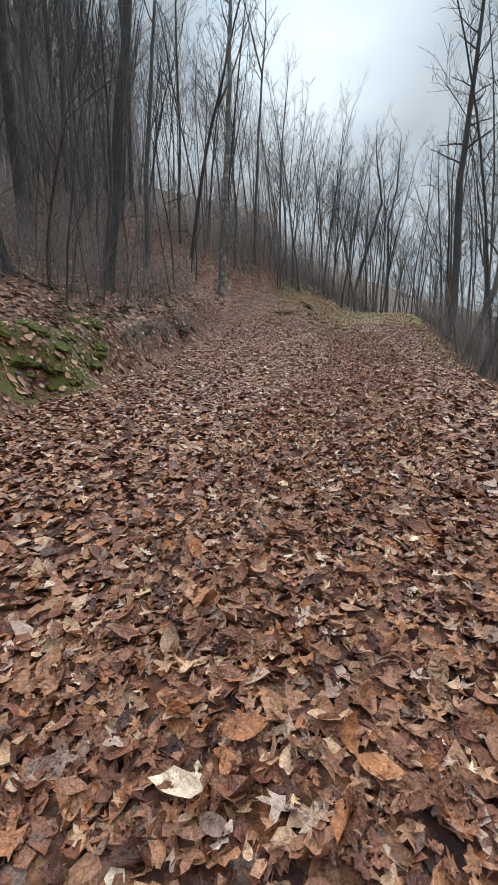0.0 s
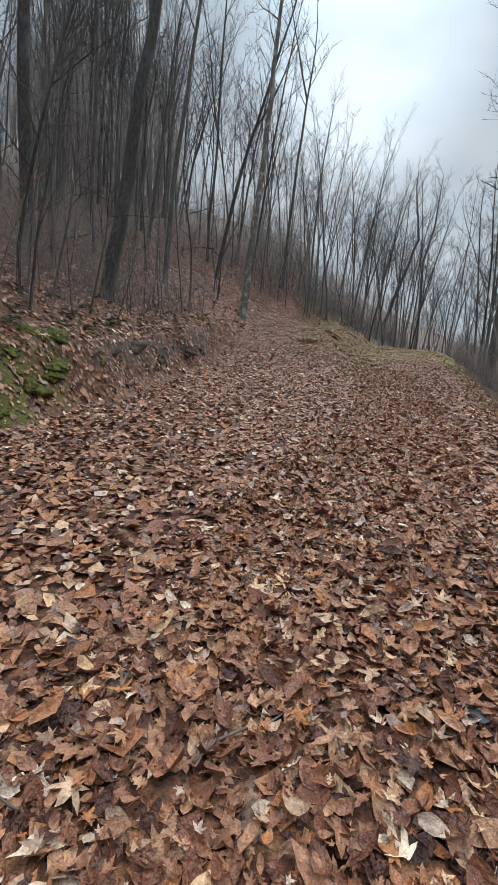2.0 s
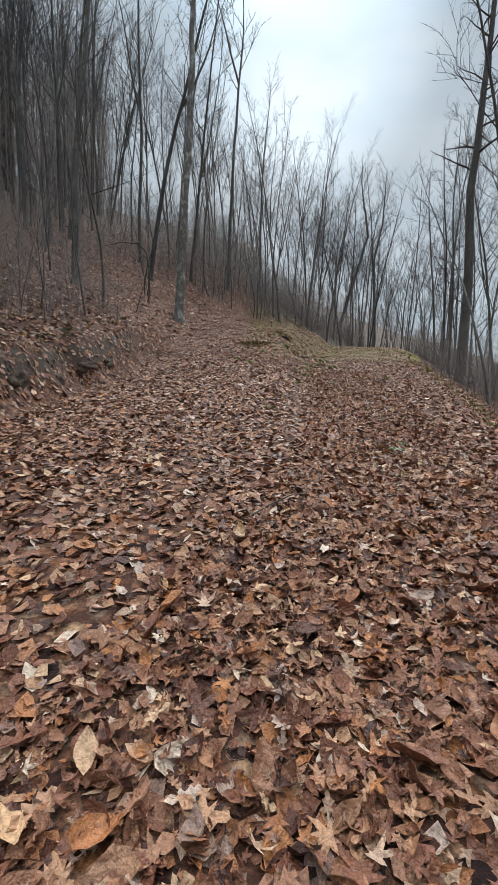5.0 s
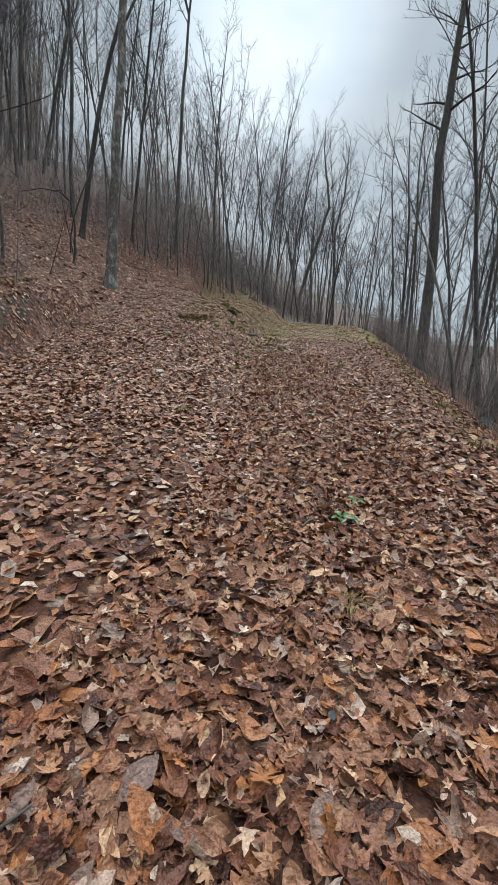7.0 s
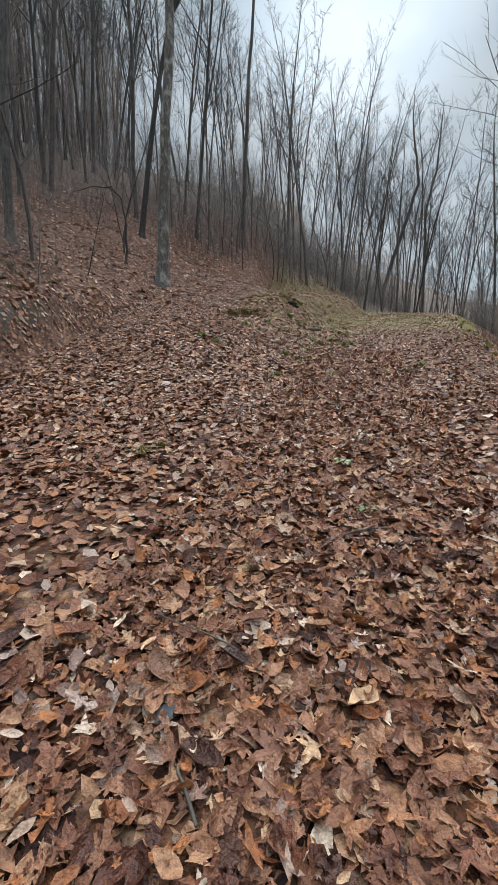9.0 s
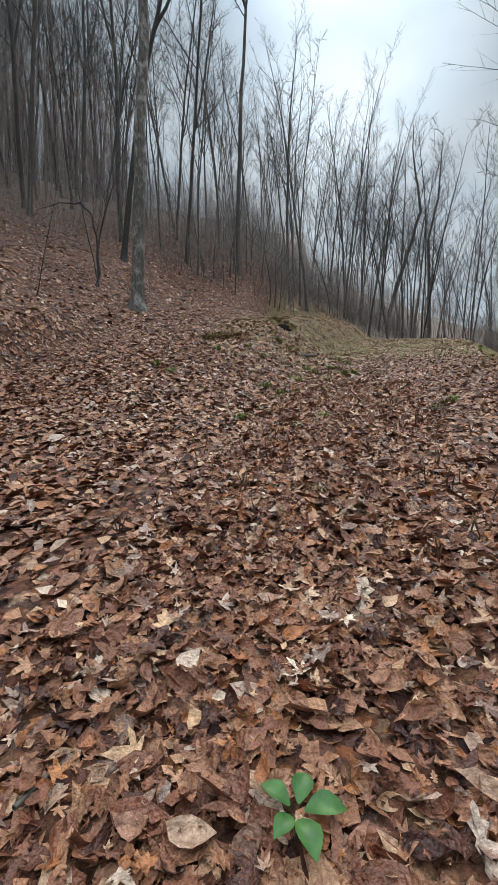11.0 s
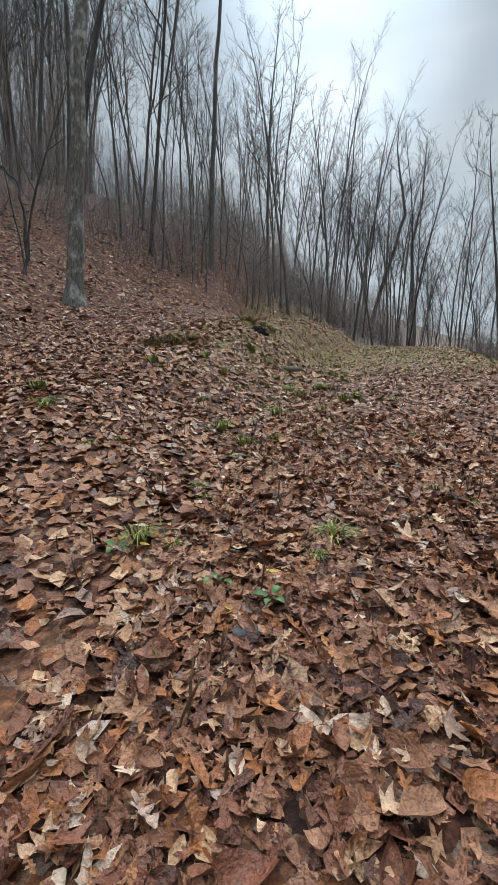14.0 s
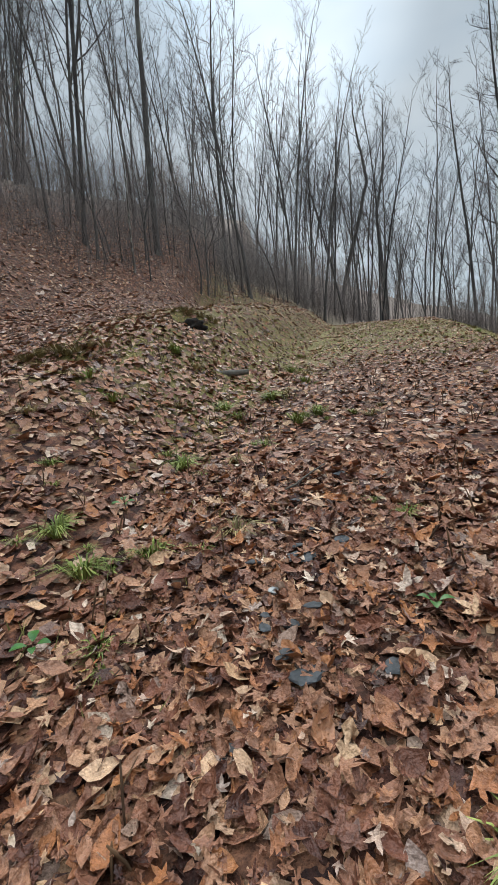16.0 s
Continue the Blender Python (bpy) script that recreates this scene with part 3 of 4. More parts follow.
# brush: thin stems with twigs on hill and slope
def brush():
    t = Tubes()
    rr = random.Random(9)
    for k in range(10500):
        if k % 4 == 0:
            y = rr.uniform(12, 70)
            x = float(right_edge(y)) + 0.7 + abs(rr.gauss(0, 1)) * 4.5
            h = rr.uniform(0.6, 3.0)
        elif k % 4 == 1 and rr.random() < 0.6:
            y = rr.uniform(9, 26)
            x = float(hill_toe(y)) - 1.2 - abs(rr.gauss(0, 1)) * 6
            h = rr.uniform(0.4, 2.2)
        else:
            y = 9 + 72 * rr.random() ** 0.75
            x = float(hill_toe(y)) - 1.6 - abs(rr.gauss(0, 1)) * 10
            h = rr.uniform(0.9, 2.8) + 3.2 * float(step(32, 44, y)) * rr.random()
            if x > -9 and 21 < y < 40 and rr.random() < 0.93:
                continue
        p = spot(x, y)
        way = Vector((rr.gauss(0.06, 0.18), rr.gauss(0, 0.16), 1))
        pts = grow(rr, p - Vector((0, 0, 0.1)), way, h, 0.12, 0.02, 2)
        w = 0.003 + 0.0015 * h
        t.add(pts, [w, w * 0.65, w * 0.15], 3)
        for _k in range(12):
            b, d = along(pts, rr.uniform(0.15, 0.98))
            a = rr.uniform(0, 6.28)
            e = b + (d + Vector((math.cos(a), math.sin(a), 0.1)) * rr.uniform(0.5, 1.2)).normalized() * h * rr.uniform(0.12, 0.38)
            t.spike(b, e, w * 0.5)
    ob = new("brush", t.mesh("brush", BRUSH))
    tagged(ob, "leafless brown brush on the wooded slopes", "brush", kind="stuff")


brush()


# ---- fallen leaves ----
def leaf_outline(kind, r):
    if kind == "maple":
        out = [(-90, 0.16)]
        for a, d in ((-22, 0.56), (32, 0.90), (90, 1.06), (148, 0.88), (202, 0.58)):
            a, d = a + r.uniform(-6, 6), d * r.uniform(0.8, 1.12)
            out += [(a - 13, d * 0.66), (a - 4, d * 0.80), (a, d), (a + 11, d * 0.68)]
            if a < 190:
                out.append((a + 28, d * r.uniform(0.32, 0.44)))
        return [(math.cos(radians(a)) * d * 0.55, math.sin(radians(a)) * d * 0.55) for a, d in out]
    if kind == "oak":
        side = [(0.03, -0.5), (0.17, -0.30), (0.07, -0.20), (0.24, -0.02), (0.10, 0.08), (0.24, 0.26), (0.09, 0.33), (0.10, 0.46)]
        out = [(a * r.uniform(0.8, 1.25), b) for a, b in side] + [(0.0, 0.54)]
        return out + [(-a * r.uniform(0.8, 1.25), b) for a, b in side[::-1]]
    side = [(0.02, -0.5), (0.17, -0.34), (0.26, -0.10), (0.25, 0.12), (0.15, 0.34)]
    return [(x * r.uniform(0.8, 1.15), y) for x, y in side] + [(0, 0.54)] + [(-x * r.uniform(0.8, 1.15), y) for x, y in side[::-1]]


def leaf_shape(kind, curl, seed):
    """A dry leaf: a lobed outline round a midrib, rolled about a slanting axis, folded on the rib and wavy at the rim."""
    r = random.Random(seed)
    out = leaf_outline(kind, r)
    k = len(out)
    pts = [(0.0, 0.0)] + [(x * 0.52, y * 0.52) for x, y in out] + out
    a, roll = r.uniform(0, math.pi), curl * r.choice((1, 1, -0.7))
    fold, wave, ph = r.uniform(-0.1, 0.3) * curl, 0.06 + 0.03 * curl, r.uniform(0, 6)
    v = []
    for x, y in pts:
        u, w = x * math.cos(a) + y * math.sin(a), -x * math.sin(a) + y * math.cos(a)
        z = fold * abs(x) + wave * math.sin(8 * x + 3 * y + ph) * math.hypot(x, y) * 2 + 0.3 * curl * w * w
        if abs(roll) > 0.05:
            q = u * roll * 2.6
            u, z = math.sin(q) / (roll * 2.6), z + (1 - math.cos(q)) / (roll * 2.6)
        v.append((u * math.cos(a) - w * math.sin(a), u * math.sin(a) + w * math.cos(a), z))
    f = [(0, 1 + i, 1 + (i + 1) % k) for i in range(k)]
    f += [(1 + i, 1 + k + i, 1 + k + (i + 1) % k) for i in range(k)]
    f += [(1 + i, 1 + k + (i + 1) % k, 1 + (i + 1) % k) for i in range(k)]
    return np.array(v), np.array(f)


SHAPES = [leaf_shape(kind, curl, 3 * k + 1) for k, (kind, curl) in enumerate([
    ("maple", 0.15), ("maple", 0.35), ("maple", 0.6), ("oak", 0.4), ("oak", 0.9), ("oval", 0.5), ("oval", 1.0), ("oval", 1.35), ("maple", 0.9), ("maple", 0.5), ("oval", 1.2), ("maple", 0.75)])]


def simple_shape(k):
    r = random.Random(k)
    out = [(0, -0.5), (0.33, -0.05), (0.22, 0.42), (-0.15, 0.5), (-0.34, 0.0)]
    v = [(0, 0, r.uniform(-0.08, 0.02))] + [(x * r.uniform(0.6, 1.25), y * r.uniform(0.8, 1.1), r.uniform(-0.03, 0.17)) for x, y in out]
    return np.array(v), np.array([(0, 1 + i, 1 + (i + 1) % 5) for i in range(5)])


SIMPLE = [simple_shape(k) for k in range(6)]


def leaf_frames(x, y, tilt, r):
    """Turns that lay leaves on the ground at x, y."""
    e = 0.05
    nx_ = -(rise(x + e, y) - rise(x - e, y)) / (2 * e)
    ny_ = -(rise(x, y + e) - rise(x, y - e)) / (2 * e)
    n = np.stack([nx_ * 0.8 + r.normal(0, tilt, len(x)), ny_ * 0.8 + r.normal(0, tilt, len(x)), np.ones(len(x))], 1)
    n /= np.linalg.norm(n, axis=1)[:, None]
    a = r.uniform(0, 2 * np.pi, len(x))
    u = np.stack([np.cos(a), np.sin(a), np.zeros(len(x))], 1)
    u -= n * np.sum(u * n, 1)[:, None]
    u /= np.linalg.norm(u, axis=1)[:, None]
    return np.stack([u, np.cross(n, u), n], 2)


def litter(name, shapes, x, y, size, tilt, lift, r, label):
    turn = leaf_frames(x, y, tilt, r)
    pos = np.stack([x, y, rise(x, y) + r.uniform(*lift, len(x))], 1)
    pick = r.integers(0, len(shapes), len(x))
    vs, fs, base = [], [], 0
    for k, (sv, sf) in enumerate(shapes):
        i = np.nonzero(pick == k)[0]
        v = np.einsum("nij,vj->nvi", turn[i], sv) * size[i][:, None, None] + pos[i][:, None, :]
        f = sf[None] + (np.arange(len(i)) * len(sv))[:, None, None] + base
        vs.append(v.reshape(-1, 3))
        fs.append(f.reshape(-1, 3))
        base += len(i) * len(sv)
    v, f = tipped(np.concatenate(vs)), np.concatenate(fs)
    ob = new(name, mesh_of(name, v, f.ravel(), np.full(len(f), 3), LITTER))
    return tagged(ob, label, "leaves", kind="stuff")


def line(y):
    """The middle of the trodden track."""
    return np.interp(y, [0, 6, 9.3, 12, 15.5, 21, 26, 40, 60], [0.1, 0.95, 1.8, 2.75, 3.2, 3.6, 4.3, 6.5, 10.0])


def bare(x, y):
    """Share of the ground that leaves leave open."""
    k = (x < knoll_toe(y) + 0.3) & (x > -0.8) & (y > 23)
    c = (y > 26) & (x > knoll_toe(y))
    m = (hill_toe(y) - x > -0.1) & (hill_toe(y) - x < 1.0) & (y < 24)
    e = np.abs(x - right_edge(y) - 0.4) < 0.6
    hole = sum((np.hypot((x - hx) / (w + 0.15), (y - hy + 0.05) / (h + 0.12)) < 1.0) * 1.0 for hx, hy, w, h in HOLLOWS)
    return 0.22 * k + 0.60 * c * step(26, 38, y) + 0.70 * m + 0.45 * e + hole


def keep(x, y, r):
    k = r.uniform(0, 1, len(x)) > bare(x, y)
    return x[k], y[k]


lr = np.random.default_rng(21)
n = 34000
ly = lr.uniform(0.8, 25, n)
lx = line(ly) + lr.uniform(-1.2, 1.2, n)
lx, ly = keep(lx, ly, lr)
litter("leaf_litter", SHAPES, lx, ly, lr.lognormal(math.log(0.078), 0.45, len(lx)).clip(0.035, 0.175), 0.38, (0.0, 0.05), lr, "curled brown maple and oak leaves carpeting the track")
n = 26000
ly = lr.uniform(0.6, 25, n)
lx = line(ly) + lr.uniform(-1.3, 1.3, n)
litter("leaf_litter", SIMPLE, lx, ly, lr.lognormal(math.log(0.085), 0.3, n), 0.32, (-0.012, 0.015), lr, "flattened brown leaves under the carpet on the track")
n = 128000
ly = 1.5 + 50 * lr.uniform(0, 1, n) ** 1.25
lx = hill_toe(ly) - 0.8 + lr.uniform(0, 1, n) * (right_edge(ly) + 2.2 - hill_toe(ly))
k = (np.abs(lx - line(ly)) > 1.1 * (ly < 25)) & (lx < right_edge(ly) + 2.5)
lx, ly = keep(lx[k], ly[k], lr)
litter("leaf_litter", SIMPLE, lx, ly, lr.lognormal(math.log(0.083), 0.38, len(lx)).clip(0.035, 0.15), 0.33, (0.0, 0.035), lr, "dry brown leaves lying beside the track")
n = 13000
ly = lr.uniform(15, 31, n)
lx = knoll_toe(ly) - 4.5 + 4.8 * lr.uniform(0, 1, n)
lx, ly = keep(lx, ly, lr)
litter("leaf_litter", SIMPLE, lx, ly, lr.lognormal(math.log(0.10), 0.3, len(lx)), 0.33, (0.0, 0.03), lr, "dry brown leaves lying on the branch track")
n = 34000
ly = lr.uniform(4, 60, n)
lx = hill_toe(ly) - np.abs(lr.normal(0, 1, n)) * 9
litter("leaf_litter", SIMPLE, lx, ly, lr.lognormal(math.log(0.13), 0.3, len(lx)), 0.3, (0.0, 0.04), lr, "brown leaves strewn over the wooded hillside")


# ---- things by the track ----
def blades(r, count, tall, fan, width=0.003):
    """Grass blades leaning out of one root, as one mesh's vertices and faces."""
    v, f = [], []
    for _ in range(count):
        a, h = r.uniform(0, 6.28), tall * r.uniform(0.5, 1.1)
        out = fan * r.uniform(0.2, 1.0)
        d = Vector((math.cos(a), math.sin(a), 0))
        s = Vector((-d.y, d.x, 0)) * width * r.uniform(0.7, 1.4)
        base = d * r.uniform(0, 0.05)
        p = [base, base + d * out * 0.35 * h + Vector((0, 0, 0.6 * h)), base + d * out * h + Vector((0, 0, 0.85 * h * (1 - 0.3 * out)))]
        b = len(v)
        v += [p[0] - s, p[0] + s, p[1] + s, p[1] - s, p[2]]
        f += [(b, b + 1, b + 2, b + 3), (b + 3, b + 2, b + 4)]
    return v, f


def simple_mesh(name, v, f, mat, smooth=False):
    me = bpy.data.meshes.new(name)
    me.from_pydata([tuple(p) for p in v], [], f)
    if smooth:
        me.polygons.foreach_set("use_smooth", np.ones(len(me.polygons), bool))
    me.materials.append(mat)
    return me


def laid(x, y, spin=0.0, size=1.0, up=0.0):
    return Matrix.Translation(spot(x, y, up)) @ pose(0, 0, 0, 6.3, 0, spin) @ Matrix.Scale(size, 4)


TUFTS = []
for k, (mat, cnt, tall, fan) in enumerate([(GRASS, 80, 0.13, 1.9), (GRASS, 46, 0.10, 2.0), (STRAW, 60, 0.12, 1.9), (GRASS, 110, 0.15, 1.9)]):
    tuft = tagged(new("grass_tuft", simple_mesh("grass_tuft", *blades(random.Random(60 + k), cnt, tall, fan), mat)),
                  ("dry straw-coloured" if mat == STRAW else "green") + " grass tuft growing through fallen leaves", "grass", "grass tufts on the track")
    TUFTS.append(tuft)
tuft_used = set()


def tuft_at(k, x, y, size=1.0):
    m = laid(x, y, (x * 977 + y * 131) % 360, size * (1.15 if y > 20 else 0.85))
    if k in tuft_used:
        copy_thing(TUFTS[k], m)
    else:
        TUFTS[k].matrix_basis = m
        tuft_used.add(k)


for k, x, y, s in [(0, 3.39, 21.25, 0.9), (0, 2.23, 21.1, 1.0), (1, 2.37, 22.1, 1.0), (0, 4.26, 22.1, 0.8), (3, 2.3, 23.8, 1.0), (3, 2.6, 23.45, 0.9), (2, 3.43, 23.8, 1.0), (0, 2.95, 23.6, 0.9),
                   (3, 2.88, 25.0, 0.9), (1, 2.7, 25.2, 1.2), (3, 3.04, 27.1, 1.0), (3, 3.25, 26.8, 0.9), (3, 3.99, 26.4, 1.1), (3, 4.25, 26.7, 1.0), (3, 3.66, 27.9, 1.1), (2, 3.9, 28.2, 1.2),
                   (3, 2.19, 28.5, 1.2), (2, 2.5, 28.3, 1.2), (0, 1.96, 26.0, 1.1), (0, 1.6, 26.3, 1.1), (3, 4.12, 30.8, 1.2), (2, 4.4, 30.2, 1.2), (0, 4.3, 29.2, 1.2), (2, 3.32, 18.3, 0.9), (0, 3.53, 18.0, 0.8),
                   (0, 5.5, 22.6, 1.1), (2, 5.3, 22.3, 1.0), (0, 0.08, 23.7, 1.1), (2, 1.17, 16.2, 1.1), (0, 1.3, 16.5, 0.8), (2, 2.55, 11.3, 0.9), (1, 2.6, 14.2, 0.8), (0, 0.6, 23.0, 1.0), (1, 1.3, 22.4, 1.0),
                   (1, 2.9, 22.9, 0.9), (1, 4.5, 23.9, 0.9), (0, 1.0, 25.2, 1.1), (1, 3.6, 25.6, 1.0), (1, 1.9, 24.6, 1.0)]:
    tuft_at(k, x, y, s)
    if y > 20:
        tuft_at(1, x + 0.22 * math.sin(x * 40), y + 0.25 * math.cos(y * 30), s * 0.8)
r = random.Random(71)
for hx, hy in ((2.0, 31.1), (0.55, 27.55), (0.2, 27.5), (0.9, 27.55), (2.3, 31.15)):
    for _ in range(5):
        tuft_at(r.choice((2, 2, 2)), hx + r.gauss(0, 0.2), hy + r.uniform(0.12, 0.35), r.uniform(0.8, 1.3))
for _ in range(90):
    y = r.uniform(25, 47)
    tuft_at(r.choice((2, 2, 0, 2)), r.uniform(float(knoll_toe(y)) - 2.5, float(right_edge(y)) + 0.3), y, r.uniform(0.5, 1.0))
for _ in range(30):
    y = r.uniform(12, 40)
    tuft_at(r.choice((2, 0, 2)), float(right_edge(y)) + r.uniform(-0.3, 0.9), y, r.uniform(0.7, 1.3))
for _ in range(64):
    y = r.uniform(8, 26)
    tuft_at(r.choice((2, 1, 2)), float(hill_toe(y)) - r.uniform(0.4, 2.4), y, r.uniform(0.7, 1.3))


def short_grass():
    """Short olive grass on the knoll, the crest and the outer edge of the track."""
    gr = np.random.default_rng(75)
    n = 60000
    y = gr.uniform(19, 50, n)
    x = gr.uniform(-1.5, 13, n)
    over = x - right_edge(y)
    knoll = (1 - step(knoll_toe(y) - 0.3, knoll_toe(y) + 0.6, x)) * step(-1.4, 0.4, x) * step(23, 28, y) * (1 - step(38, 42, y))
    crest = step(25, 36, y) * step(-0.8, 0.6, x - knoll_toe(y)) * (1 - step(-0.2, 0.8, over))
    edge = np.exp(-((over - 0.4) / 0.5) ** 2)
    trail = 0.5 * np.exp(-((x - knoll_toe(y) - 0.3) / 0.6) ** 2)
    share = np.clip(0.8 * knoll + 0.9 * crest + 0.8 * edge + trail, 0, 1) * np.clip(0.45 + 1.8 * vnoise(x * 1.3, y * 1.3, 12), 0, 1)
    k = gr.uniform(0, 1, n) < share
    x, y = x[k], y[k]
    n = len(x)
    z = rise(x, y)
    a, h = gr.uniform(0, 2 * np.pi, n), gr.uniform(0.03, 0.10, n)
    w, lean = gr.uniform(0.004, 0.008, n), h * gr.uniform(0.2, 1.3, n)
    c, q = np.cos(a), np.sin(a)
    base = np.stack([x, y, z - 0.01], 1)
    side = np.stack([-q * w, c * w, 0 * w], 1)
    tip = base + np.stack([c * lean, q * lean, h + 0.02], 1)
    v = np.stack([base - side, base + side, tip], 1).reshape(-1, 3)
    ob = new("short_grass", mesh_of("short_grass", tipped(v), np.arange(3 * n), np.full(n, 3), OLIVE, False))
    tagged(ob, "short olive and straw grass on the knoll and crest", "grass", kind="stuff")


short_grass()


def herb(seed, count, length, label):
    rr = random.Random(seed)
    plant_ob = new("herb")
    for k in range(count):
        a = 6.28 * k / count + rr.uniform(-0.4, 0.4)
        ln = length * rr.uniform(0.7, 1.1)
        v, f = [], []
        for i in range(6):
            t = i / 5
            w = ln * 0.32 * math.sin(math.pi * min(t * 0.93 + 0.05, 1))
            c = Vector((math.cos(a), math.sin(a), 0)) * (0.02 + ln * t) + Vector((0, 0, 0.05 + 0.5 * ln * t - 0.45 * ln * t * t))
            s = Vector((-math.sin(a), math.cos(a), 0)) * w
            v += [c - s + Vector((0, 0, w * 0.4)), c, c + s + Vector((0, 0, w * 0.4))]
            if i:
                b = 3 * i - 3
                f += [(b, b + 1, b + 4, b + 3), (b + 1, b + 2, b + 5, b + 4)]
        part("herb_leaf", simple_mesh("herb_leaf", v, f, HERB, True), plant_ob)
    return tagged(plant_ob, label, "plant", "green herbs on the track")


HERBS = [herb(81, 5, 0.10, "small green broad-leaved plant among fallen leaves"), herb(82, 4, 0.07, "small green broad-leaved plant among fallen leaves")]
herb_seen = set()
for k, x, y in [(0, 2.76, 12.25), (1, 2.96, 12.55), (1, 2.77, 20.68), (1, 3.05, 20.54), (1, 2.15, 20.92), (1, 2.6, 22.9), (0, 3.2, 15.9), (1, 4.35, 23.0), (1, 3.3, 14.9), (1, 1.2, 7.3), (1, 2.6, 24.2)]:
    if k in herb_seen:
        copy_thing(HERBS[k], laid(x, y, x * 700 % 360, 1.0, 0.01))
    else:
        HERBS[k].matrix_basis = laid(x, y, 40, 1.0, 0.01)
        herb_seen.add(k)


def fern(seed):
    rr = random.Random(seed)
    ob = new("fern")
    for k in range(8):
        a = 6.28 * k / 8 + rr.uniform(-0.3, 0.3)
        ln = rr.uniform(0.35, 0.55)
        d, s = Vector((math.cos(a), math.sin(a), 0)), Vector((-math.sin(a), math.cos(a), 0))
        v, f = [], []
        rib = [d * ln * t + Vector((0, 0, 0.05 + ln * (0.9 * t - 0.95 * t * t))) for t in (0, 0.25, 0.5, 0.75, 1.0)]
        for i, c in enumerate(rib):
            v += [c - s * 0.004, c + s * 0.004]
            if i:
                f.append((2 * i - 2, 2 * i - 1, 2 * i + 1, 2 * i))
        for i in range(14):
            t = i / 13
            c = d * ln * t + Vector((0, 0, 0.05 + ln * (0.9 * t - 0.95 * t * t)))
            w = ln * 0.20 * math.sin(math.pi * (0.12 + 0.85 * t))
            for sg in (-1, 1):
                b = len(v)
                v += [c, c + s * sg * w * 0.5 + d * 0.016, c + s * sg * w + d * 0.02 - Vector((0, 0, 0.012)), c + s * sg * w * 0.45 - d * 0.008]
                f.append((b, b + 1, b + 2, b + 3))
        part("frond", simple_mesh("frond", v, f, FERN), ob)
    return tagged(ob, "dark green evergreen fern rooted in the leafy bank", "fern", "ferns on the bank")


first = fern(90)
for k, (x, y) in enumerate([(-4.5, 9.6), (-4.9, 10.4), (-4.4, 11.2), (-5.1, 12.6), (-4.6, 14.3), (-4.9, 16.8), (-4.3, 8.7), (-4.3, 12.0), (-5.6, 11.5), (-4.4, 13.2), (-5.4, 14.0), (-4.3, 15.6), (-6.0, 13.4), (-4.5, 17.9), (-4.4, 19.2)]):
    if k:
        copy_thing(first, laid(x, y, 77 * k, 0.6 + 0.09 * (k % 5)))
    else:
        first.matrix_basis = laid(x, y)


def lump(name, seed, size, mat, rough, label, category, group=""):
    """An uneven rounded lump: moss cushion, clod or stone."""
    rr = random.Random(seed)
    bm = bmesh.new()
    bmesh.ops.create_icosphere(bm, subdivisions=3 if max(size) > 0.15 else 2, radius=1.0)
    off = Vector((rr.uniform(0, 50), rr.uniform(0, 50), 0))
    for vert in bm.verts:
        n = noise.noise(vert.co * 1.3 + off) + 0.5 * noise.noise(vert.co * 3.4 + off) + 0.25 * noise.noise(vert.co * 8 + off)
        vert.co *= 1 + rough * n
        vert.co = Vector((vert.co.x * size[0], vert.co.y * size[1], vert.co.z * size[2]))
    me = bpy.data.meshes.new(name)
    bm.to_mesh(me)
    bm.free()
    me.polygons.foreach_set("use_smooth", np.ones(len(me.polygons), bool))
    me.materials.append(mat)
    return tagged(new(name, me), label, category, group)


# moss cushions on the cut bank
r = random.Random(101)
for _ in range(26):
    y = 7.0 + 5.0 * r.random() ** 1.6
    d = r.uniform(0.05, 0.95)
    x, a = float(hill_toe(y)) - d, r.uniform(0.07, 0.18)
    b, c, up = a * r.uniform(1.0, 1.9), r.uniform(0.025, 0.05), 0.0
    ob = lump("moss_cushion", int(y * 100), (a, b, c), MOSS, 0.9, "bright green moss cushion on the cut bank", "moss", "moss on the bank")
    ob.matrix_basis = Matrix.Translation(spot(x, y, up)) @ pose(0, 0, 0, 6, 40, r.uniform(-15, 15))

# bare earth in the cut bank; near-black lumps stand for shade in the knoll's hollows
for x, y, a, b, c, up in [(2.10, 30.80, 0.23, 0.18, 0.13, 0.28), (0.60, 27.25, 0.46, 0.19, 0.15, 0.36), (-3.85, 12.1, 0.10, 0.4, 0.16, 0.0), (-3.88, 13.7, 0.10, 0.45, 0.16, 0.0), (-3.75, 15.3, 0.12, 0.4, 0.18, 0.0),
                          (-3.75, 17.0, 0.10, 0.45, 0.15, 0.0), (-3.7, 18.7, 0.10, 0.4, 0.15, 0.0), (-3.6, 20.2, 0.10, 0.4, 0.14, 0.0)]:
    on_bank = x < -3
    ob = lump("earth_clod", int(y * 55), (a, b, c), BANK_SOIL if on_bank else SHADE_SOIL, 0.9, "lump of bare earth, near-black where it stands for hollow shade", "earth", "bare earth")
    ob.matrix_basis = laid(x, y, r.uniform(-12, 12) if on_bank else 0, 1.0, up - (0.05 if on_bank else 0))

# the short log at the knoll's foot
t = Tubes()
t.add([(-0.42, 0.03, 0.05), (-0.2, 0, 0.055), (0.1, 0.02, 0.05), (0.38, -0.02, 0.06)], [0.055, 0.065, 0.062, 0.05], 9)
t.f.append(tuple(range(8, -1, -1)))
log = tagged(new("log", t.mesh("log", LOGWOOD)), "short weathered log lying at the foot of the knoll", "log")
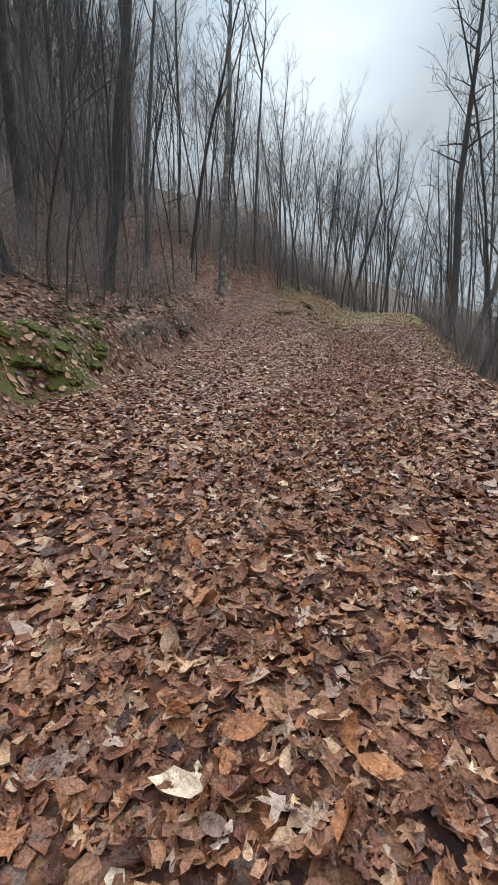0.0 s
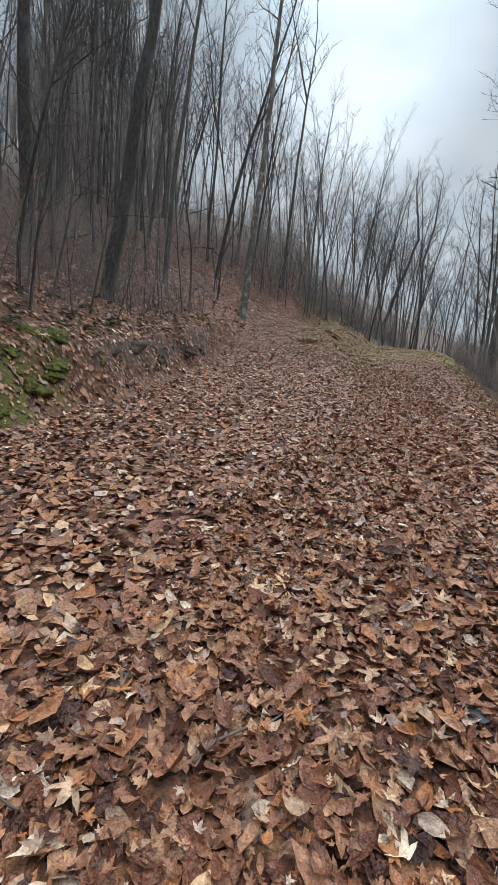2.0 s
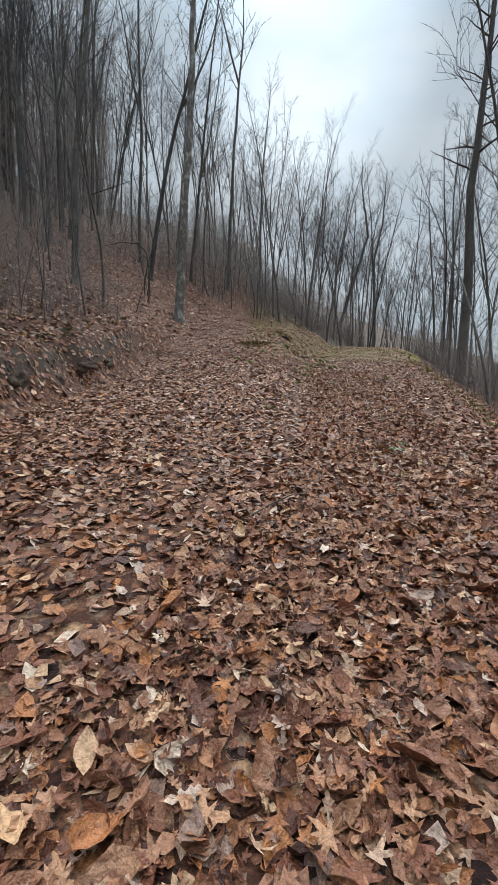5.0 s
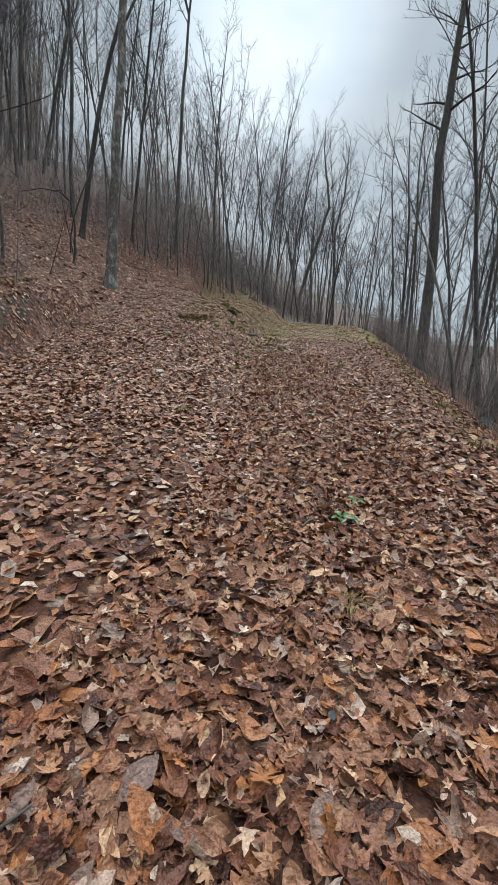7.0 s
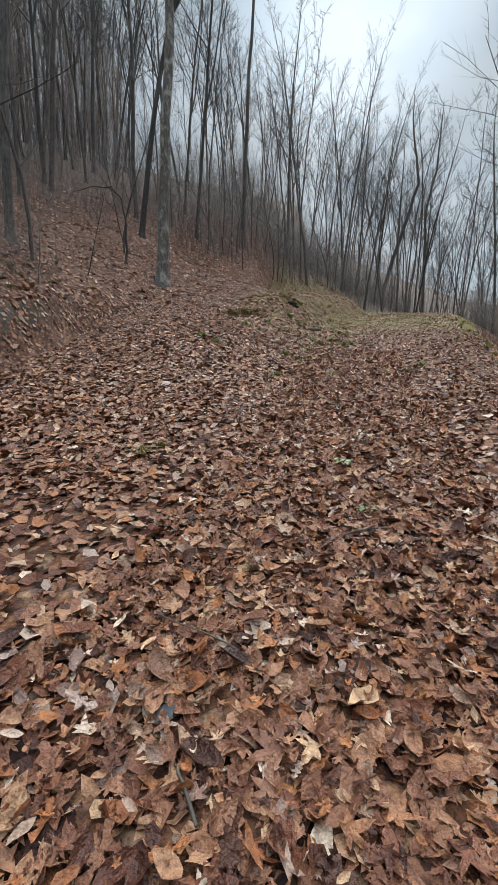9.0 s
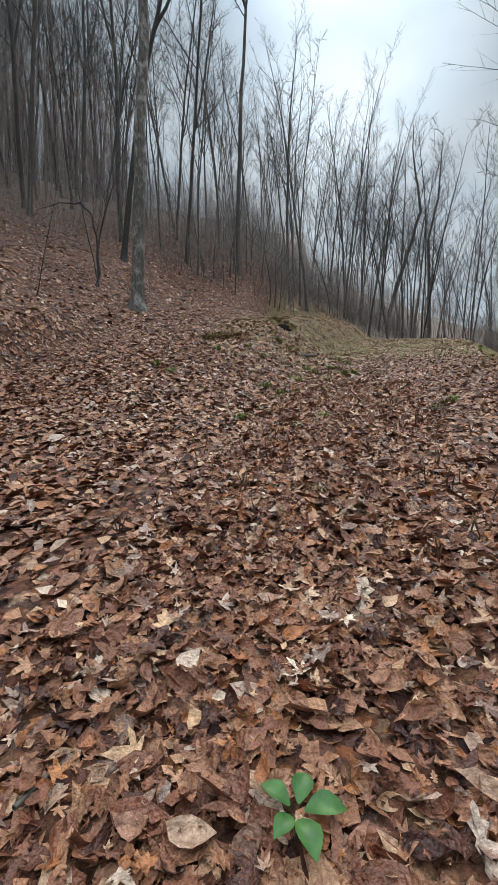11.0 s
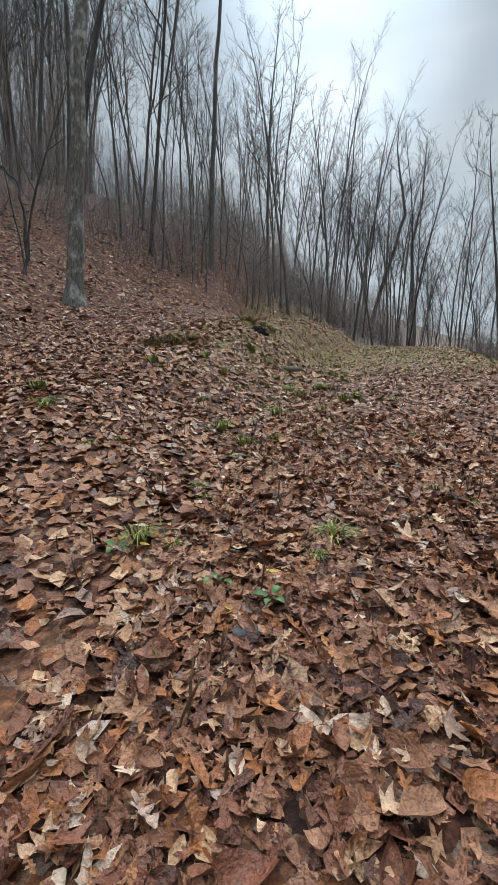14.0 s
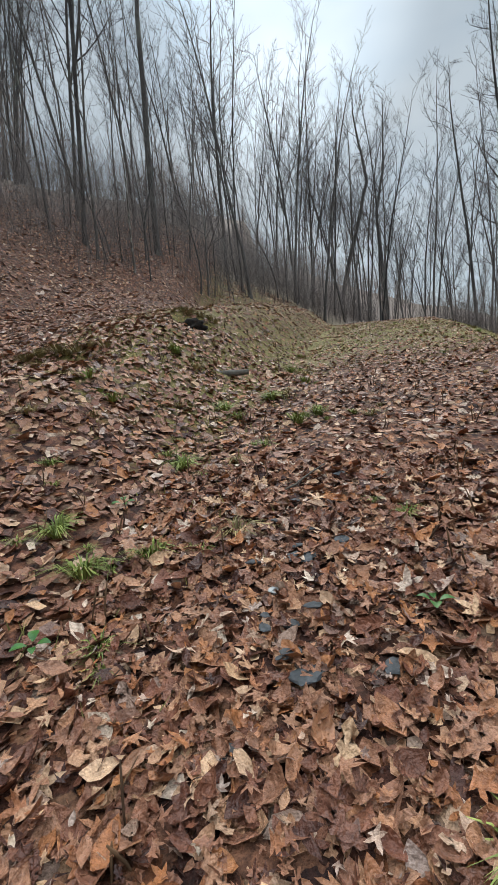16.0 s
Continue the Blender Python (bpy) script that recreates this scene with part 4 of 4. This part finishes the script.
log.matrix_basis = laid(2.98, 28.85, 8, 0.9, -0.02)

# shale chips in the wheel rut
chips = [lump("stone", 200 + k, s, mat, 0.45, lab, "stone", "stones in the rut") for k, (s, mat, lab) in enumerate([
    ((0.045, 0.03, 0.009), STONE, "dark grey shale chip among fallen leaves"), ((0.03, 0.025, 0.008), STONE, "dark grey shale chip among fallen leaves"),
    ((0.035, 0.04, 0.02), PALE_STONE, "pale rounded stone among fallen leaves"), ((0.06, 0.04, 0.010), STONE, "flat grey shale piece among fallen leaves")])]
for chip in chips:
    chip.data.polygons.foreach_set("use_smooth", np.zeros(len(chip.data.polygons), bool))
chip_used = set()
r = random.Random(111)
spots = [(2, 3.66, 23.2)] + [(r.choice((0, 1, 3, 1)), 3.75 + 0.13 * (y - 23.2) + r.gauss(0, 0.10), y) for y in [r.gauss(23.3, 0.55) for _ in range(16)]]
spots += [(3, 4.1, 22.7), (0, 2.95, 20.35), (3, 4.35, 21.95), (0, 2.4, 13.2), (1, 2.3, 10.6), (0, 1.2, 4.2), (1, 3.2, 18.9), (3, 4.2, 24.6), (0, 4.1, 25.3), (1, 3.5, 22.4)]
for k, x, y in spots:
    m = laid(x, y, r.uniform(0, 360), r.uniform(0.7, 1.2), 0.028)
    if k in chip_used:
        copy_thing(chips[k], m)
    else:
        chips[k].matrix_basis = m
        chip_used.add(k)

# saplings on the bank and the hillside
RUST = plain("withered_leaf", [(0.3, (0.16, 0.065, 0.03)), (0.7, (0.34, 0.16, 0.075))], 20.0, 0.7, 0.002, True)


def sapling(seed, height, radius, mat, label, leaves=0):
    rr = random.Random(seed)
    ob = new("sapling")
    stem, tw = Tubes(), Tubes()
    pts = grow(rr, (0, 0, -0.1), (rr.gauss(0.05, 0.1), rr.gauss(0, 0.1), 1), height, 0.06, 0.03, 9)
    stem.add(pts, [radius * (1 - 0.85 * i / 9) for i in range(10)], 6)
    limbs(rr, tw, tw, pts, radius, 0.22, 1.0, int(height * 2.4), (30, 65), height * 0.3, 0.004, 1)
    part("stem", stem.mesh("stem", mat), ob)
    tagged(part("crown", tw.mesh("crown", TWIG), ob), kind="stuff")
    if leaves:
        lv = np.array([tuple(rr.choice(tw.v)) for _ in range(leaves)])
        vs, fs = [], []
        for p in lv:
            sv, sf = SIMPLE[rr.randrange(6)]
            q = Euler((rr.uniform(-1.5, 1.5), rr.uniform(-1.5, 1.5), rr.uniform(0, 6))).to_matrix()
            fs.append(sf + len(vs) * len(sv))
            vs.append(sv @ np.array(q).T * 0.075 + p)
        part("withered_leaves", mesh_of("withered_leaves", np.concatenate(vs), np.concatenate(fs).ravel(), np.full(len(fs) * 5, 3), RUST), ob)["kind"] = "stuff"
    return tagged(ob, label, "sapling", "saplings")


SAPS = [sapling(130, 5.5, 0.030, BARK, "slim grey sapling rooted in the leafy bank"), sapling(131, 3.8, 0.022, BARK_DARK, "thin dark sapling rooted in the leafy bank"),
        sapling(132, 7.5, 0.042, BARK, "tall slim grey sapling rooted in the leafy bank"), sapling(133, 3.0, 0.015, BRUSH, "thin brown sapling rooted in the leafy bank"),
        sapling(134, 3.4, 0.02, BARK, "young beech sapling holding withered rust-brown leaves", 260)]
sap_used = set()
r = random.Random(140)
where = [(4, -6.4, 13.6), (4, -7.2, 15.8), (4, -5.6, 17.6), (4, -8.4, 12.8), (1, -5.3, 13.2), (0, -5.0, 11.0), (2, -5.9, 12.0), (1, -4.9, 14.9), (0, -5.6, 33.0), (2, -6.2, 34.2), (0, -5.0, 22.0), (3, -4.6, 24.0), (2, -5.6, 25.5), (1, -4.9, 27.5)]
for _ in range(70):
    y = r.uniform(9, 60)
    x = float(hill_toe(y)) - 1.2 - abs(r.gauss(0, 5))
    if x < -8 or not 22 < y < 40:
        where.append((r.randrange(4), x, y))
for _ in range(36):
    y = r.uniform(9, 23)
    where.append((r.choice((0, 1, 3, 3)), float(hill_toe(y)) - 1.4 - abs(r.gauss(0, 3.5)), y))
for _ in range(34):
    y = r.uniform(15, 60)
    where.append((r.randrange(4), float(right_edge(y)) + 1.5 + abs(r.gauss(0, 4)), y))
for k, x, y in where:
    m = place(None, x, y, r.uniform(0, 360), (r.gauss(0, 4), r.gauss(2, 5)), r.uniform(0.75, 1.25))
    if k in sap_used:
        copy_thing(SAPS[k], m)
    else:
        SAPS[k].matrix_basis = m
        sap_used.add(k)


# dead weed stalks standing in the litter
def weeds():
    t = Tubes()
    rr = random.Random(150)
    for k in range(420):
        if k % 3 == 0:
            y = rr.uniform(16.5, 30)
            x = float(line(y)) + rr.choice((-1, 1)) * (0.45 + abs(rr.gauss(0, 1.0)))
        elif k % 3 == 1:
            y = rr.uniform(23, 36)
            x = rr.uniform(-1.5, float(knoll_toe(y)))
        else:
            y = rr.uniform(12, 34)
            x = float(right_edge(y)) + rr.uniform(-0.2, 1.6)
        p = spot(x, y)
        for _k in range(rr.randint(1, 3)):
            h = rr.uniform(0.07, 0.24)
            q = p + Vector((rr.gauss(0, 0.03), rr.gauss(0, 0.03), -0.02))
            pts = grow(rr, q, (rr.gauss(0, 0.2), rr.gauss(0, 0.2), 1), h, 0.1, 0, 3)
            t.add(pts, [0.004, 0.0045, 0.006, 0.003], 4)
            if h > 0.2:
                t.add([pts[2], pts[2] + Vector((rr.gauss(0, 0.05), rr.gauss(0, 0.05), 0.05))], [0.004, 0.002], 3)
    tagged(new("dead_weeds", t.mesh("dead_weeds", STALK)), "short dead brown weed stalks standing in the leaves", "weeds", kind="stuff")


weeds()

# fallen sticks
r = random.Random(160)
for _ in range(34):
    y = r.uniform(3, 26)
    x = float(line(y)) + r.gauss(0, 1.8)
    t = Tubes()
    ln = r.uniform(0.15, 0.6)
    pts = grow(r, (0, 0, 0.03), (1, 0, 0.0), ln, 0.12, 0, 4)
    w = r.uniform(0.003, 0.009)
    t.add(pts, [w, w, w * 0.9, w * 0.8, w * 0.5], 5)
    tagged(new("stick", t.mesh("stick", LOGWOOD)), "thin grey stick lying on fallen leaves", "stick", "fallen sticks").matrix_basis = laid(x, y, r.uniform(0, 360), 1.0, 0.02)

# single leaves on top of the litter where the track is walked
LEAF_MESH = [mesh_of("leaf", sv, sf.ravel(), np.full(len(sf), 3), LEAF) for sv, sf in SHAPES]
YELLOW_MESH = mesh_of("leaf", SHAPES[5][0], SHAPES[5][1].ravel(), np.full(len(SHAPES[5][1]), 3), YELLOW)
fr = np.random.default_rng(170)
fy = fr.uniform(1.4, 24, 300)
fx = line(fy) + fr.uniform(-1.0, 1.0, 300)
turns = leaf_frames(fx, fy, 0.3, fr)
for i in range(300):
    ob = new("leaf", LEAF_MESH[int(fr.integers(0, len(LEAF_MESH)))])
    ob.parent = ground
    s = float(fr.lognormal(math.log(0.11), 0.25))
    ob.matrix_basis = Matrix.Translation(spot(fx[i], fy[i], 0.035)) @ TILT @ Matrix(turns[i].tolist()).to_4x4() @ Matrix.Scale(s, 4)
for x, y in [(2.86, 20.5), (3.05, 20.78), (2.3, 21.0), (2.9, 12.6)]:
    ob = new("leaf", YELLOW_MESH)
    ob.parent = ground
    ob.matrix_basis = laid(x, y, x * 500 % 360, 0.09, 0.045)
